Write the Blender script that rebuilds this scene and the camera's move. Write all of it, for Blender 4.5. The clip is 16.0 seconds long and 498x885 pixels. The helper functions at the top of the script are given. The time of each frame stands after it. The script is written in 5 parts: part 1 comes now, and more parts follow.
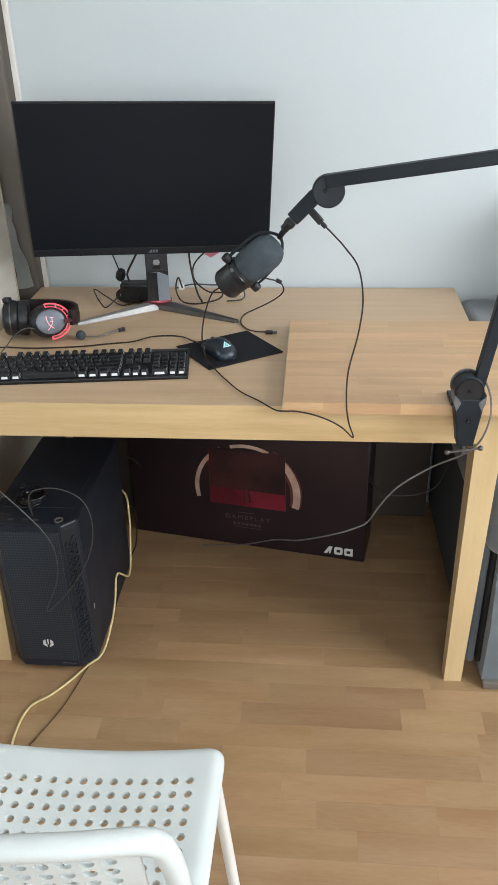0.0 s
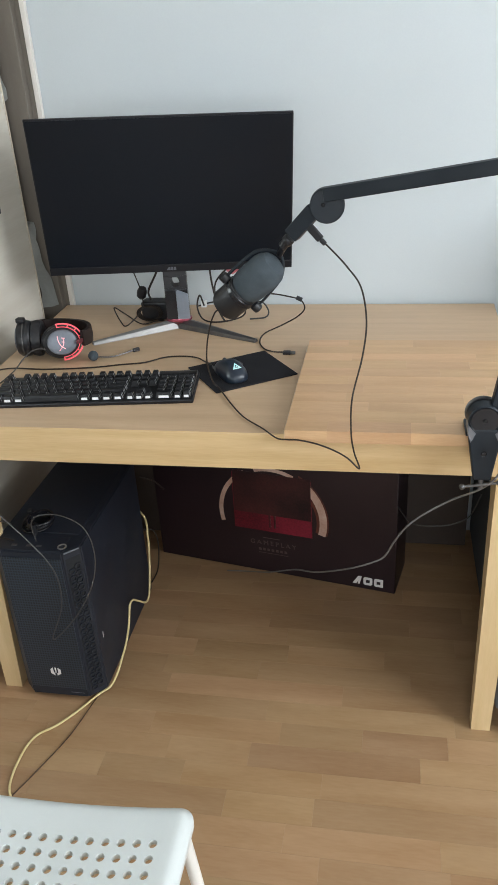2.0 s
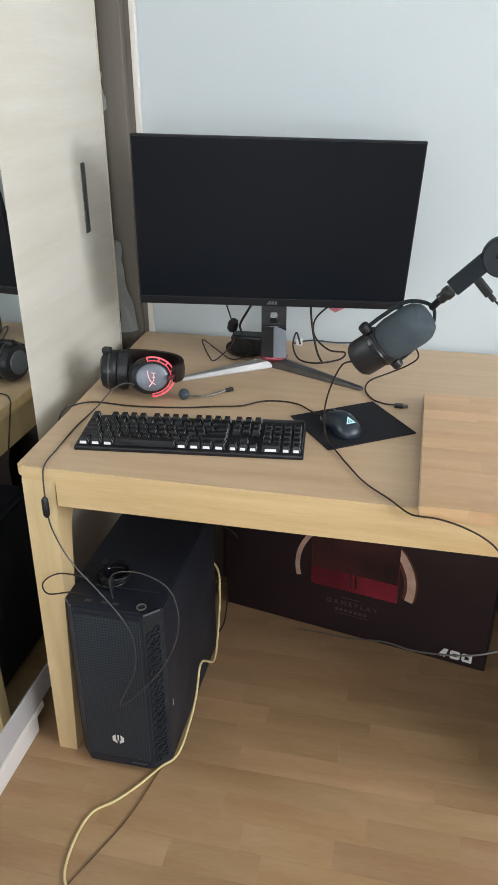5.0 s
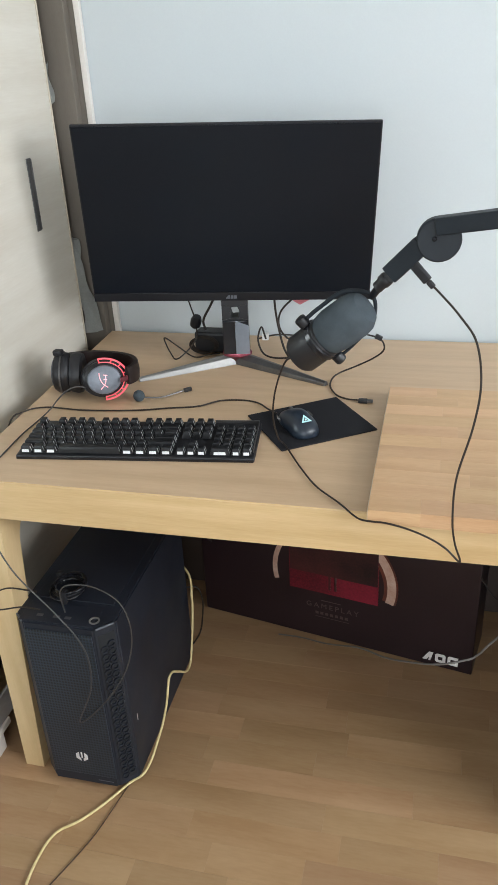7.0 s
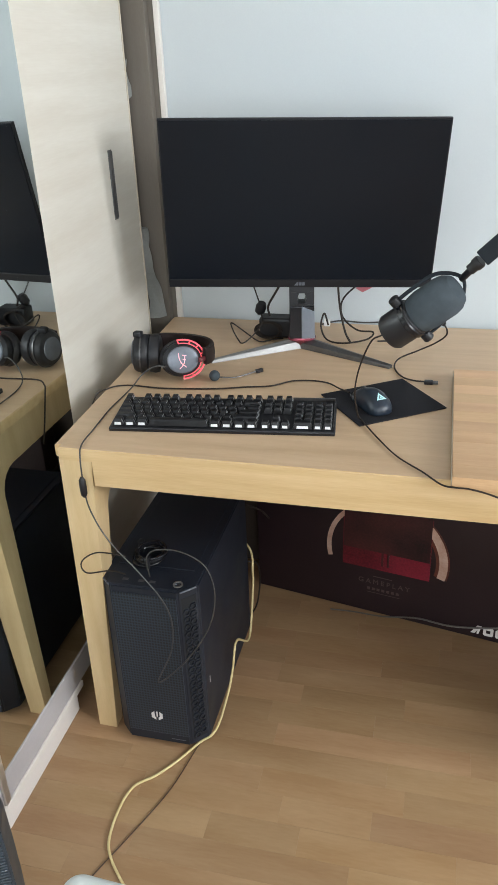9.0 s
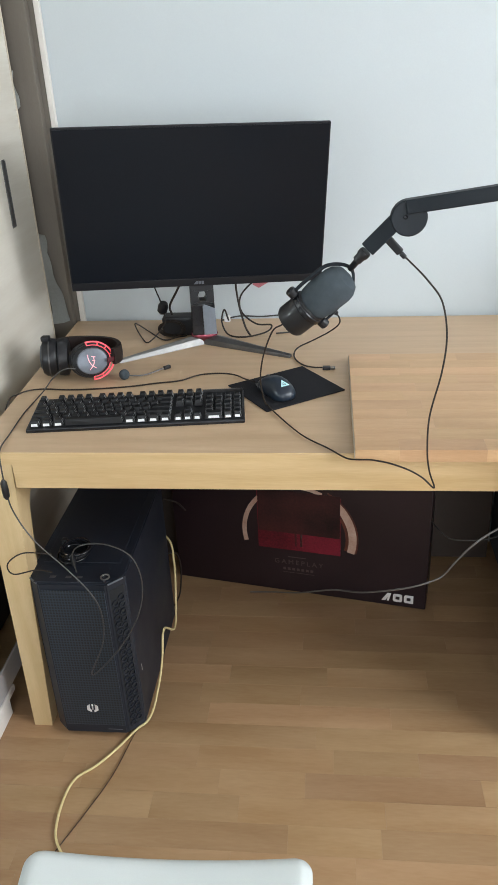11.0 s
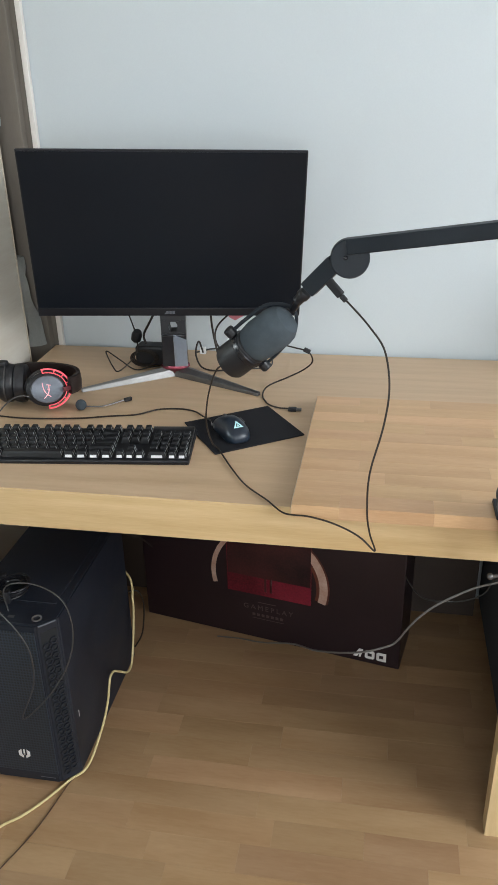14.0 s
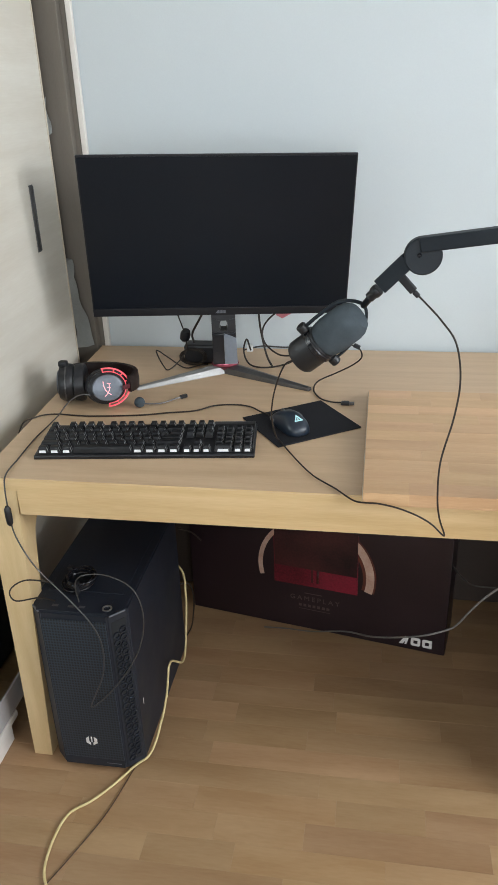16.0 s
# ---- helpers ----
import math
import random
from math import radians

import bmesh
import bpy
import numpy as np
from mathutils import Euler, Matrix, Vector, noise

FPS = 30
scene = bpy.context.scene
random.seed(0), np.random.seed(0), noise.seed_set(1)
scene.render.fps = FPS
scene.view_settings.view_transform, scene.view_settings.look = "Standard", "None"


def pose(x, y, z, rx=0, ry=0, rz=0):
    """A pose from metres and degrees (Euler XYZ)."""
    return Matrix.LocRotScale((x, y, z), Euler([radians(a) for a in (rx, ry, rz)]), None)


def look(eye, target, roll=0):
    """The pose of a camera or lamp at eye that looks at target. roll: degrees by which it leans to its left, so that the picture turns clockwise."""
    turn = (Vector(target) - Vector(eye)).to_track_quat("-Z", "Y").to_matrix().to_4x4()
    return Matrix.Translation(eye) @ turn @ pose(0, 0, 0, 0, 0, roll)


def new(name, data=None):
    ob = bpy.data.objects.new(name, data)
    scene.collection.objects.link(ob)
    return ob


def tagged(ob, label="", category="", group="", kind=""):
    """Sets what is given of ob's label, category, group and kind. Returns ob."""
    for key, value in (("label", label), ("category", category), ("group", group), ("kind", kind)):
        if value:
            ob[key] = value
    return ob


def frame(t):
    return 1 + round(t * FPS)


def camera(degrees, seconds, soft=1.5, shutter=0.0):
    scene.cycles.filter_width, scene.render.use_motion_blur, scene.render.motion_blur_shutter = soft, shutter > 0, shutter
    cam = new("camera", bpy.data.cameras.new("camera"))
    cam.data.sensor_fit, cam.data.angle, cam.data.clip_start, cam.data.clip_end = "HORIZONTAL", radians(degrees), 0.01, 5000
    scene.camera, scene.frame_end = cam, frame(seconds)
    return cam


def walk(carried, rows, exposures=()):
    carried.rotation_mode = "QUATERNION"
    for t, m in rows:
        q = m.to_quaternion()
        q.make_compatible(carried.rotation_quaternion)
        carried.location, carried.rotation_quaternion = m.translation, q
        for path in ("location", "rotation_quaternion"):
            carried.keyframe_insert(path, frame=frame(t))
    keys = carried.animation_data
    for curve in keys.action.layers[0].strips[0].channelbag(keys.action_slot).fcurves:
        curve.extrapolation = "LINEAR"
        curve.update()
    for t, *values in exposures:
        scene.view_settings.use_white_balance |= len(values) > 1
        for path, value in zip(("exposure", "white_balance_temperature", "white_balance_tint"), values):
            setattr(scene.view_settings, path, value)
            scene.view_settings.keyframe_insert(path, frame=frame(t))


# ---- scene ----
cam = camera(36.0, 16.0)
PATH = [
    (0, (0.029, -0.007, 1.446), (-0.126, 1.745, 0.493), -1.4),
    (0.5, (0.099, 0.065, 1.433), (-0.049, 1.82, 0.487), -3.1),
    (1, (0.145, 0.098, 1.442), (-0.061, 1.85, 0.499), -2.6),
    (1.5, (0.167, 0.105, 1.439), (-0.055, 1.865, 0.515), -2.2),
    (2, (0.163, 0.108, 1.431), (-0.186, 1.848, 0.508), -3.7),
    (2.5, (0.102, 0.096, 1.418), (-0.365, 1.807, 0.495), -3.3),
    (3, (-0.005, 0.129, 1.42), (-0.502, 1.826, 0.485), -2.0),
    (3.5, (-0.097, 0.166, 1.434), (-0.481, 1.89, 0.496), -1.5),
    (3.7, (-0.097, 0.176, 1.441), (-0.435, 1.912, 0.506), -1.5),
    (6, (0.016, 0.349, 1.42), (-0.457, 2.09, 0.556), -0.9),
    (6.5, (0.053, 0.375, 1.406), (-0.439, 2.101, 0.524), -2.5),
    (7, (0.058, 0.372, 1.414), (-0.393, 2.099, 0.511), -3.0),
    (7.5, (0.034, 0.342, 1.416), (-0.423, 2.069, 0.516), -2.9),
    (8, (-0.023, 0.301, 1.426), (-0.499, 2.019, 0.52), -2.9),
    (8.2, (-0.036, 0.29, 1.423), (-0.521, 2.006, 0.518), -3.0),
    (10.3, (-0.082, 0.159, 1.419), (-0.334, 1.925, 0.513), -2.6),
    (10.5, (-0.077, 0.157, 1.424), (-0.291, 1.926, 0.516), -3.0),
    (11, (-0.075, 0.142, 1.434), (-0.277, 1.913, 0.526), -2.9),
    (11.5, (-0.07, 0.129, 1.434), (-0.255, 1.9, 0.522), -2.6),
    (12, (-0.056, 0.147, 1.428), (-0.201, 1.921, 0.516), -2.0),
    (12.5, (-0.014, 0.21, 1.432), (-0.17, 1.988, 0.529), -1.6),
    (13, (0.046, 0.253, 1.426), (-0.233, 2.026, 0.544), -0.9),
    (13.5, (0.088, 0.265, 1.428), (-0.253, 2.027, 0.547), -1.1),
    (14, (0.108, 0.274, 1.426), (-0.215, 2.053, 0.571), -1.3),
    (14.5, (0.099, 0.275, 1.425), (-0.233, 2.051, 0.567), -1.5),
    (15, (0.08, 0.265, 1.427), (-0.247, 2.042, 0.568), -1.4),
    (15.5, (0.038, 0.237, 1.442), (-0.288, 2.014, 0.583), -1.9),
    (16, (-0.008, 0.198, 1.44), (-0.329, 1.977, 0.586), -2.2),
]
walk(cam, [(t, look(eye, target, roll)) for t, eye, target, roll in PATH],
     exposures=[(0.0, -0.10), (1.5, -0.22), (3.0, -0.04), (6.0, -0.08), (7.0, 0.0), (8.0, 0.03), (10.5, -0.02), (12.0, -0.08), (13.0, -0.08), (14.0, -0.20), (15.0, -0.20), (16.0, -0.16)])

# ---- world and light ----
world = bpy.data.worlds.new("daylight")
scene.world = world
world.use_nodes = True
wn = world.node_tree.nodes
sky = wn.new("ShaderNodeTexSky")
sky.sky_type = "NISHITA"
sky.sun_disc = False
sky.sun_elevation, sky.sun_rotation = radians(35), radians(120)
wn["Background"].inputs["Strength"].default_value = 0.1
world.node_tree.links.new(sky.outputs["Color"], wn["Background"].inputs["Color"])


def window_light(name, m, sx, sy, watts, colour):
    lamp = bpy.data.lights.new(name, "AREA")
    lamp.shape, lamp.size, lamp.size_y, lamp.energy, lamp.color = "RECTANGLE", sx, sy, watts, colour
    ob = new(name, lamp)
    ob.matrix_world = m
    return ob


# daylight of the two large windows beside and behind the camera
window_light("window_daylight", look((2.62, 0.25, 1.82), (-0.1, 1.1, 0.6)), 1.7, 1.20, 97, (0.90, 0.96, 1.0))
window_light("balcony_daylight", look((0.60, -2.25, 1.40), (0.1, 1.3, 0.6)), 1.5, 1.5, 56, (0.90, 0.96, 1.0))


# ---- materials ----
def mat(name, c1, c2=None, rough=0.5, metal=0.0, scale=6.0, stretch=(1, 1, 1), bump=0.0, fine=180.0, vary=0.0, coat=0.0, sheen=0.0, wear=0.06, spec=0.5, hue=0.0):
    """A surface with broad and fine variation of colour, gloss and relief."""
    m = bpy.data.materials.new(name)
    m.use_nodes = True
    nt = m.node_tree
    n, link = nt.nodes, nt.links.new
    b = n["Principled BSDF"]
    co, mp = n.new("ShaderNodeTexCoord"), n.new("ShaderNodeMapping")
    mp.inputs["Scale"].default_value = stretch
    link(co.outputs["Object"], mp.inputs["Vector"])
    vec = mp.outputs["Vector"]
    info = None
    if vary:
        info = n.new("ShaderNodeObjectInfo")
        add = n.new("ShaderNodeVectorMath")
        add.operation = "MULTIPLY_ADD"
        comb = n.new("ShaderNodeCombineXYZ")
        for k in range(3):
            link(info.outputs["Random"], comb.inputs[k])
        link(comb.outputs[0], add.inputs[0])
        add.inputs[1].default_value = (17, 31, 23)
        link(vec, add.inputs[2])
        vec = add.outputs[0]
    broad, small = n.new("ShaderNodeTexNoise"), n.new("ShaderNodeTexNoise")
    broad.inputs["Scale"].default_value, broad.inputs["Detail"].default_value = scale, 5
    small.inputs["Scale"].default_value, small.inputs["Detail"].default_value = fine, 3
    link(vec, broad.inputs["Vector"]), link(vec, small.inputs["Vector"])
    ramp = n.new("ShaderNodeValToRGB")
    ramp.color_ramp.elements[0].position, ramp.color_ramp.elements[1].position = 0.3, 0.7
    c2 = c2 or tuple(min(1, c * 0.86) for c in c1)
    ramp.color_ramp.elements[0].color, ramp.color_ramp.elements[1].color = (*c2, 1), (*c1, 1)
    mixf = n.new("ShaderNodeMath")
    mixf.operation = "MULTIPLY_ADD"
    link(small.outputs["Fac"], mixf.inputs[0])
    mixf.inputs[1].default_value = 0.35
    sub = n.new("ShaderNodeMath")
    sub.operation = "SUBTRACT"
    link(broad.outputs["Fac"], sub.inputs[0])
    sub.inputs[1].default_value = 0.175
    link(sub.outputs[0], mixf.inputs[2])
    link(mixf.outputs[0], ramp.inputs["Fac"])
    col = ramp.outputs["Color"]
    if vary:
        hsv, rng = n.new("ShaderNodeHueSaturation"), n.new("ShaderNodeMapRange")
        link(info.outputs["Random"], rng.inputs["Value"])
        rng.inputs["To Min"].default_value, rng.inputs["To Max"].default_value = 1 - vary, 1 + vary
        link(rng.outputs["Result"], hsv.inputs["Value"])
        link(col, hsv.inputs["Color"])
        if hue:
            # each piece leans a little to red or to yellow
            white, lean = n.new("ShaderNodeTexWhiteNoise"), n.new("ShaderNodeMapRange")
            white.noise_dimensions = "1D"
            link(info.outputs["Random"], white.inputs["W"])
            link(white.outputs["Value"], lean.inputs["Value"])
            lean.inputs["To Min"].default_value, lean.inputs["To Max"].default_value = 0.5 - hue, 0.5 + hue
            link(lean.outputs["Result"], hsv.inputs["Hue"])
        col = hsv.outputs["Color"]
    link(col, b.inputs["Base Color"])
    rr = n.new("ShaderNodeMapRange")
    link(broad.outputs["Fac"], rr.inputs["Value"])
    rr.inputs["From Min"].default_value, rr.inputs["From Max"].default_value = 0.3, 0.7
    rr.inputs["To Min"].default_value, rr.inputs["To Max"].default_value = max(0.0, rough - wear), min(1, rough + wear)
    link(rr.outputs["Result"], b.inputs["Roughness"])
    b.inputs["Metallic"].default_value = metal
    b.inputs["Specular IOR Level"].default_value = spec
    b.inputs["Coat Weight"].default_value = coat
    b.inputs["Sheen Weight"].default_value = sheen
    if bump:
        bp = n.new("ShaderNodeBump")
        bp.inputs["Strength"].default_value, bp.inputs["Distance"].default_value = bump, 0.001
        link(small.outputs["Fac"], bp.inputs["Height"])
        link(bp.outputs["Normal"], b.inputs["Normal"])
    return m


def glow(name, colour, strength):
    m = mat(name, colour, rough=0.4)
    b = m.node_tree.nodes["Principled BSDF"]
    b.inputs["Emission Color"].default_value = (*colour, 1)
    b.inputs["Emission Strength"].default_value = strength
    return m


def dotted(name, base, hole, pitch, rough=0.5):
    """Sheet with a fine punched pattern, too small to model hole by hole."""
    m = bpy.data.materials.new(name)
    m.use_nodes = True
    n, link = m.node_tree.nodes, m.node_tree.links.new
    b = n["Principled BSDF"]
    co, vor, ramp, bp = n.new("ShaderNodeTexCoord"), n.new("ShaderNodeTexVoronoi"), n.new("ShaderNodeValToRGB"), n.new("ShaderNodeBump")
    vor.inputs["Scale"].default_value, vor.inputs["Randomness"].default_value = 1 / pitch, 0.0
    ramp.color_ramp.elements[0].position, ramp.color_ramp.elements[1].position = 0.32, 0.4
    ramp.color_ramp.elements[0].color, ramp.color_ramp.elements[1].color = (*hole, 1), (*base, 1)
    flat = n.new("ShaderNodeMapping")
    flat.inputs["Scale"].default_value = (1, 0, 0.87)
    link(co.outputs["Object"], flat.inputs["Vector"])
    link(flat.outputs["Vector"], vor.inputs["Vector"]), link(vor.outputs["Distance"], ramp.inputs["Fac"])
    link(ramp.outputs["Color"], b.inputs["Base Color"])
    bp.inputs["Strength"].default_value, bp.inputs["Distance"].default_value = 0.8, 0.001
    link(vor.outputs["Distance"], bp.inputs["Height"]), link(bp.outputs["Normal"], b.inputs["Normal"])
    b.inputs["Roughness"].default_value = rough
    return m


WALL = mat("wall_paint", (0.54, 0.584, 0.606), (0.505, 0.55, 0.572), 0.85, scale=0.9, bump=0.15, fine=240)
CEIL = mat("ceiling_paint", (0.8, 0.8, 0.79), rough=0.9, scale=2)
OAK = mat("oak_veneer", (0.57, 0.405, 0.262), (0.485, 0.332, 0.202), 0.42, scale=5, stretch=(0.7, 9, 9), bump=0.08, fine=60)
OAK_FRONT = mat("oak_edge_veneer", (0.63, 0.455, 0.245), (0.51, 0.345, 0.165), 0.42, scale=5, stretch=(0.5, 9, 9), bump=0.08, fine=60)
OAK_UP = mat("oak_veneer_upright", (0.63, 0.47, 0.265), (0.55, 0.395, 0.205), 0.42, scale=5, stretch=(9, 9, 0.7), bump=0.08, fine=60)
STAVE = mat("beech_stave", (0.60, 0.385, 0.215), (0.475, 0.285, 0.142), 0.4, scale=4, stretch=(0.8, 7, 7), bump=0.1, fine=70, vary=0.09, hue=0.004)
FLOOR = mat("laminate_strip", (0.384, 0.247, 0.136), (0.300, 0.177, 0.088), 0.36, scale=3.2, stretch=(0.9, 5, 5), bump=0.05, fine=40, vary=0.10, hue=0.004)
SEAM = mat("floor_seam", (0.28, 0.17, 0.09), rough=0.7)
PANEL = mat("pale_wood_panel", (0.66, 0.60, 0.50), (0.56, 0.49, 0.39), 0.55, scale=3, stretch=(5, 5, 0.5), bump=0.05, fine=50)
PANEL_H = mat("pale_wood_cross_grain", (0.655, 0.62, 0.55), (0.585, 0.54, 0.465), 0.5, scale=3.0, stretch=(0.7, 0.7, 9), bump=0.05, fine=30)
CARCASS = mat("wardrobe_inside", (0.155, 0.135, 0.112), (0.115, 0.098, 0.08), 0.6, scale=3, stretch=(6, 6, 0.5))
MIRROR = mat("mirror_silver", (0.76, 0.80, 0.785), (0.74, 0.78, 0.765), 0.02, 1.0, wear=0.01)
ALU = mat("brushed_aluminium", (0.62, 0.61, 0.59), (0.52, 0.51, 0.5), 0.35, 0.9, scale=30, bump=0.05)
RAIL_GREY = mat("grey_rail", (0.46, 0.44, 0.445), (0.40, 0.38, 0.385), 0.4)
RAIL = mat("white_rail", (0.74, 0.70, 0.66), (0.66, 0.62, 0.58), 0.45)
BLACK = mat("black_plastic", (0.015, 0.015, 0.018), (0.010, 0.010, 0.012), 0.42, scale=14, bump=0.15, fine=900, spec=0.4)
GLOSS = mat("gloss_black_plastic", (0.010, 0.010, 0.013), rough=0.22, scale=10, spec=0.45)
SCREEN = mat("dark_screen", (0.0065, 0.0085, 0.0125), (0.0050, 0.0066, 0.0098), 0.3, scale=1, wear=0.01, spec=0.17)
BEZEL = mat("bezel", (0.011, 0.011, 0.014), rough=0.4, spec=0.3)
GUN = mat("gunmetal", (0.16, 0.155, 0.155), (0.10, 0.096, 0.096), 0.4, 0.75, scale=20)
SILVER = mat("silver_foot", (0.33, 0.325, 0.32), (0.27, 0.265, 0.26), 0.5, 0.6, scale=20)
SHOULDER = mat("grey_joint_metal", (0.16, 0.165, 0.18), (0.12, 0.125, 0.14), 0.45, 0.3, scale=20)
REDMETAL = mat("dark_red_plastic", (0.12, 0.02, 0.028), (0.08, 0.014, 0.02), 0.35)
FOAM = mat("grey_foam", (0.070, 0.086, 0.099), (0.049, 0.061, 0.072), 0.95, scale=40, bump=0.6, fine=900, spec=0.2)
ARM = mat("black_arm_metal", (0.015, 0.020, 0.026), (0.009, 0.013, 0.018), 0.48, 0.0, scale=20, bump=0.12, fine=700, spec=0.25)
CASE = mat("case_steel", (0.016, 0.020, 0.031), (0.010, 0.013, 0.021), 0.5, 0.1, scale=10, bump=0.1, fine=500, spec=0.4)
MESH = dotted("case_mesh", (0.021, 0.032, 0.048), (0.004, 0.0055, 0.0075), 0.0064)
CABLE = mat("black_cable", (0.022, 0.015, 0.011), rough=0.5, scale=60, spec=0.35)
CABLE_BROWN = mat("brown_black_cable", (0.060, 0.032, 0.020), rough=0.5, scale=60)
CABLE_CREAM = mat("cream_cable", (0.66, 0.62, 0.52), rough=0.5, scale=60)
CABLE_PALE = mat("pale_grey_cable", (0.15, 0.142, 0.138), rough=0.45, scale=60)
CABLE_GREY = mat("grey_cable", (0.045, 0.042, 0.040), rough=0.45, scale=60)
CABLE_YEL = mat("yellow_cable", (0.70, 0.58, 0.31), (0.62, 0.49, 0.23), 0.5, scale=40)
KEY = mat("keycap", (0.011, 0.011, 0.013), (0.007, 0.007, 0.008), 0.36, scale=30, vary=0.2, spec=0.28)
# pale colour in place of the keys' backlight; it emits nothing
KEYLIT = mat("keycap_backlight_paint", (0.72, 0.73, 0.74), (0.62, 0.62, 0.64), 0.4, scale=30)
PAD = mat("mouse_mat_cloth", (0.017, 0.017, 0.021), (0.012, 0.012, 0.015), 0.85, scale=20, bump=0.4, fine=1200, spec=0.2)
BOX = mat("box_print_black", (0.022, 0.011, 0.013), (0.013, 0.007, 0.009), 0.4, scale=5, spec=0.35)
INKRED = mat("ink_red", (0.21, 0.014, 0.030), (0.035, 0.003, 0.006), 0.4, scale=4, spec=0.3)
INKDARK = mat("ink_dark", (0.008, 0.004, 0.005), (0.055, 0.015, 0.015), 0.4, scale=7, spec=0.3)
INKRING = mat("ink_pale_ring", (0.50, 0.37, 0.30), (0.34, 0.18, 0.13), 0.4, scale=14)
INKORANGE = mat("ink_orange", (0.13, 0.028, 0.014), (0.05, 0.012, 0.008), 0.4, scale=14)
INKWHITE = mat("ink_white", (0.74, 0.72, 0.70), rough=0.45)
INKGREY = mat("ink_grey", (0.085, 0.055, 0.052), rough=0.45)
LEATHER = mat("black_leatherette", (0.021, 0.020, 0.023), (0.014, 0.014, 0.017), 0.42, scale=30, bump=0.3, fine=300, spec=0.4)
BAND = mat("brown_black_band", (0.018, 0.010, 0.009), rough=0.45, scale=30, spec=0.4)
CUP = mat("grey_cup_plate", (0.17, 0.185, 0.215), (0.12, 0.13, 0.155), 0.4, 0.4, scale=12)
RED = glow("lit_red_frame", (0.80, 0.085, 0.11), 0.55)
LOGO_LIT = glow("lit_red_mark", (0.95, 0.42, 0.46), 0.55)
TEAL = glow("lit_teal_mark", (0.42, 0.68, 0.70), 0.32)
MOUSE = mat("mouse_shell", (0.015, 0.026, 0.042), (0.010, 0.015, 0.026), 0.38, scale=20, spec=0.55)
WHITE = mat("white_chair_plastic", (0.62, 0.655, 0.65), (0.57, 0.605, 0.60), 0.4, scale=7, bump=0.12, fine=600)
FACET = mat("blue_grey_facet", (0.25, 0.28, 0.33), (0.19, 0.215, 0.255), 0.32, 0.55, scale=12)
PINKRED = mat("satin_red_ring", (0.42, 0.10, 0.14), (0.30, 0.06, 0.09), 0.25, 0.6, scale=14)
TAGPINK = mat("pink_red_card", (0.55, 0.16, 0.19), (0.45, 0.12, 0.15), 0.5)
TUBE = mat("white_painted_steel", (0.76, 0.755, 0.72), (0.68, 0.67, 0.63), 0.35, scale=10)
# darker copy of the sofa cloth, with the shade put into its colour
SOFA_SHADED = mat("shaded_side_cloth", (0.050, 0.056, 0.064), (0.034, 0.038, 0.044), 0.9, scale=9, bump=0.4, fine=500)
# brown kept very dark to carry the shade under the desk
PANEL_SHADE = mat("under_desk_shade_board", (0.055, 0.038, 0.030), (0.040, 0.027, 0.021), 0.6, scale=4)
SOFA = mat("grey_velour", (0.128, 0.149, 0.165), (0.088, 0.105, 0.118), 0.9, scale=9, bump=0.5, fine=500, sheen=0.3)
SOFA_BASE = mat("dark_sofa_base", (0.16, 0.135, 0.115), rough=0.6)
DARK = mat("dark_gap_fill", (0.012, 0.013, 0.015), rough=0.9)
DEVICE = mat("slate_plastic", (0.040, 0.056, 0.075), (0.030, 0.042, 0.056), 0.42, scale=20)
FABRIC = mat("pale_cloth", (0.42, 0.43, 0.41), (0.30, 0.31, 0.29), 0.9, scale=12, bump=0.3, fine=300, sheen=0.3)
GLASS = bpy.data.materials.new("window_glass")
GLASS.use_nodes = True
GLASS.node_tree.nodes["Principled BSDF"].inputs["Transmission Weight"].default_value = 1.0
GLASS.node_tree.nodes["Principled BSDF"].inputs["Roughness"].default_value = 0.0
FRAME_WHITE = mat("white_window_frame", (0.8, 0.8, 0.79), rough=0.4)


# ---- mesh helpers ----
def thing(name, x=0, y=0, z=0, rx=0, ry=0, rz=0, label="", category="", group="", kind=""):
    ob = new(name)
    ob.matrix_world = pose(x, y, z, rx, ry, rz)
    return tagged(ob, label, category, group, kind)


def finish(name, bm, material, smooth=True):
    me = bpy.data.meshes.new(name)
    bmesh.ops.recalc_face_normals(bm, faces=bm.faces)
    bm.to_mesh(me)
    bm.free()
    for mm in material if isinstance(material, (list, tuple)) else [material]:
        me.materials.append(mm)
    if smooth:
        me.shade_smooth()
        me.set_sharp_from_angle(angle=radians(35))
        # broad flat faces keep their own normal, so that only edges look rounded
        area = np.empty(len(me.polygons))
        me.polygons.foreach_get("area", area)
        flat = area > 10 * np.median(area)
        me.polygons.foreach_set("use_smooth", ~flat)
    return me


def part(name, bm, material, parent, label="", smooth=True):
    ob = new(name, finish(name, bm, material, smooth))
    ob.parent = parent
    return tagged(ob, label)


def solo(name, bm, material, label, category, kind="", group="", smooth=True):
    return tagged(new(name, finish(name, bm, material, smooth)), label, category, group, kind)


def box(x0, y0, z0, x1, y1, z1, bevel=0.002, seg=2):
    bm = bmesh.new()
    bmesh.ops.create_cube(bm, size=1, matrix=Matrix.LocRotScale(((x0 + x1) / 2, (y0 + y1) / 2, (z0 + z1) / 2), None, (abs(x1 - x0), abs(y1 - y0), abs(z1 - z0))))
    if bevel:
        bmesh.ops.bevel(bm, geom=bm.edges[:], offset=bevel, segments=seg, affect="EDGES", profile=0.5)
    return bm


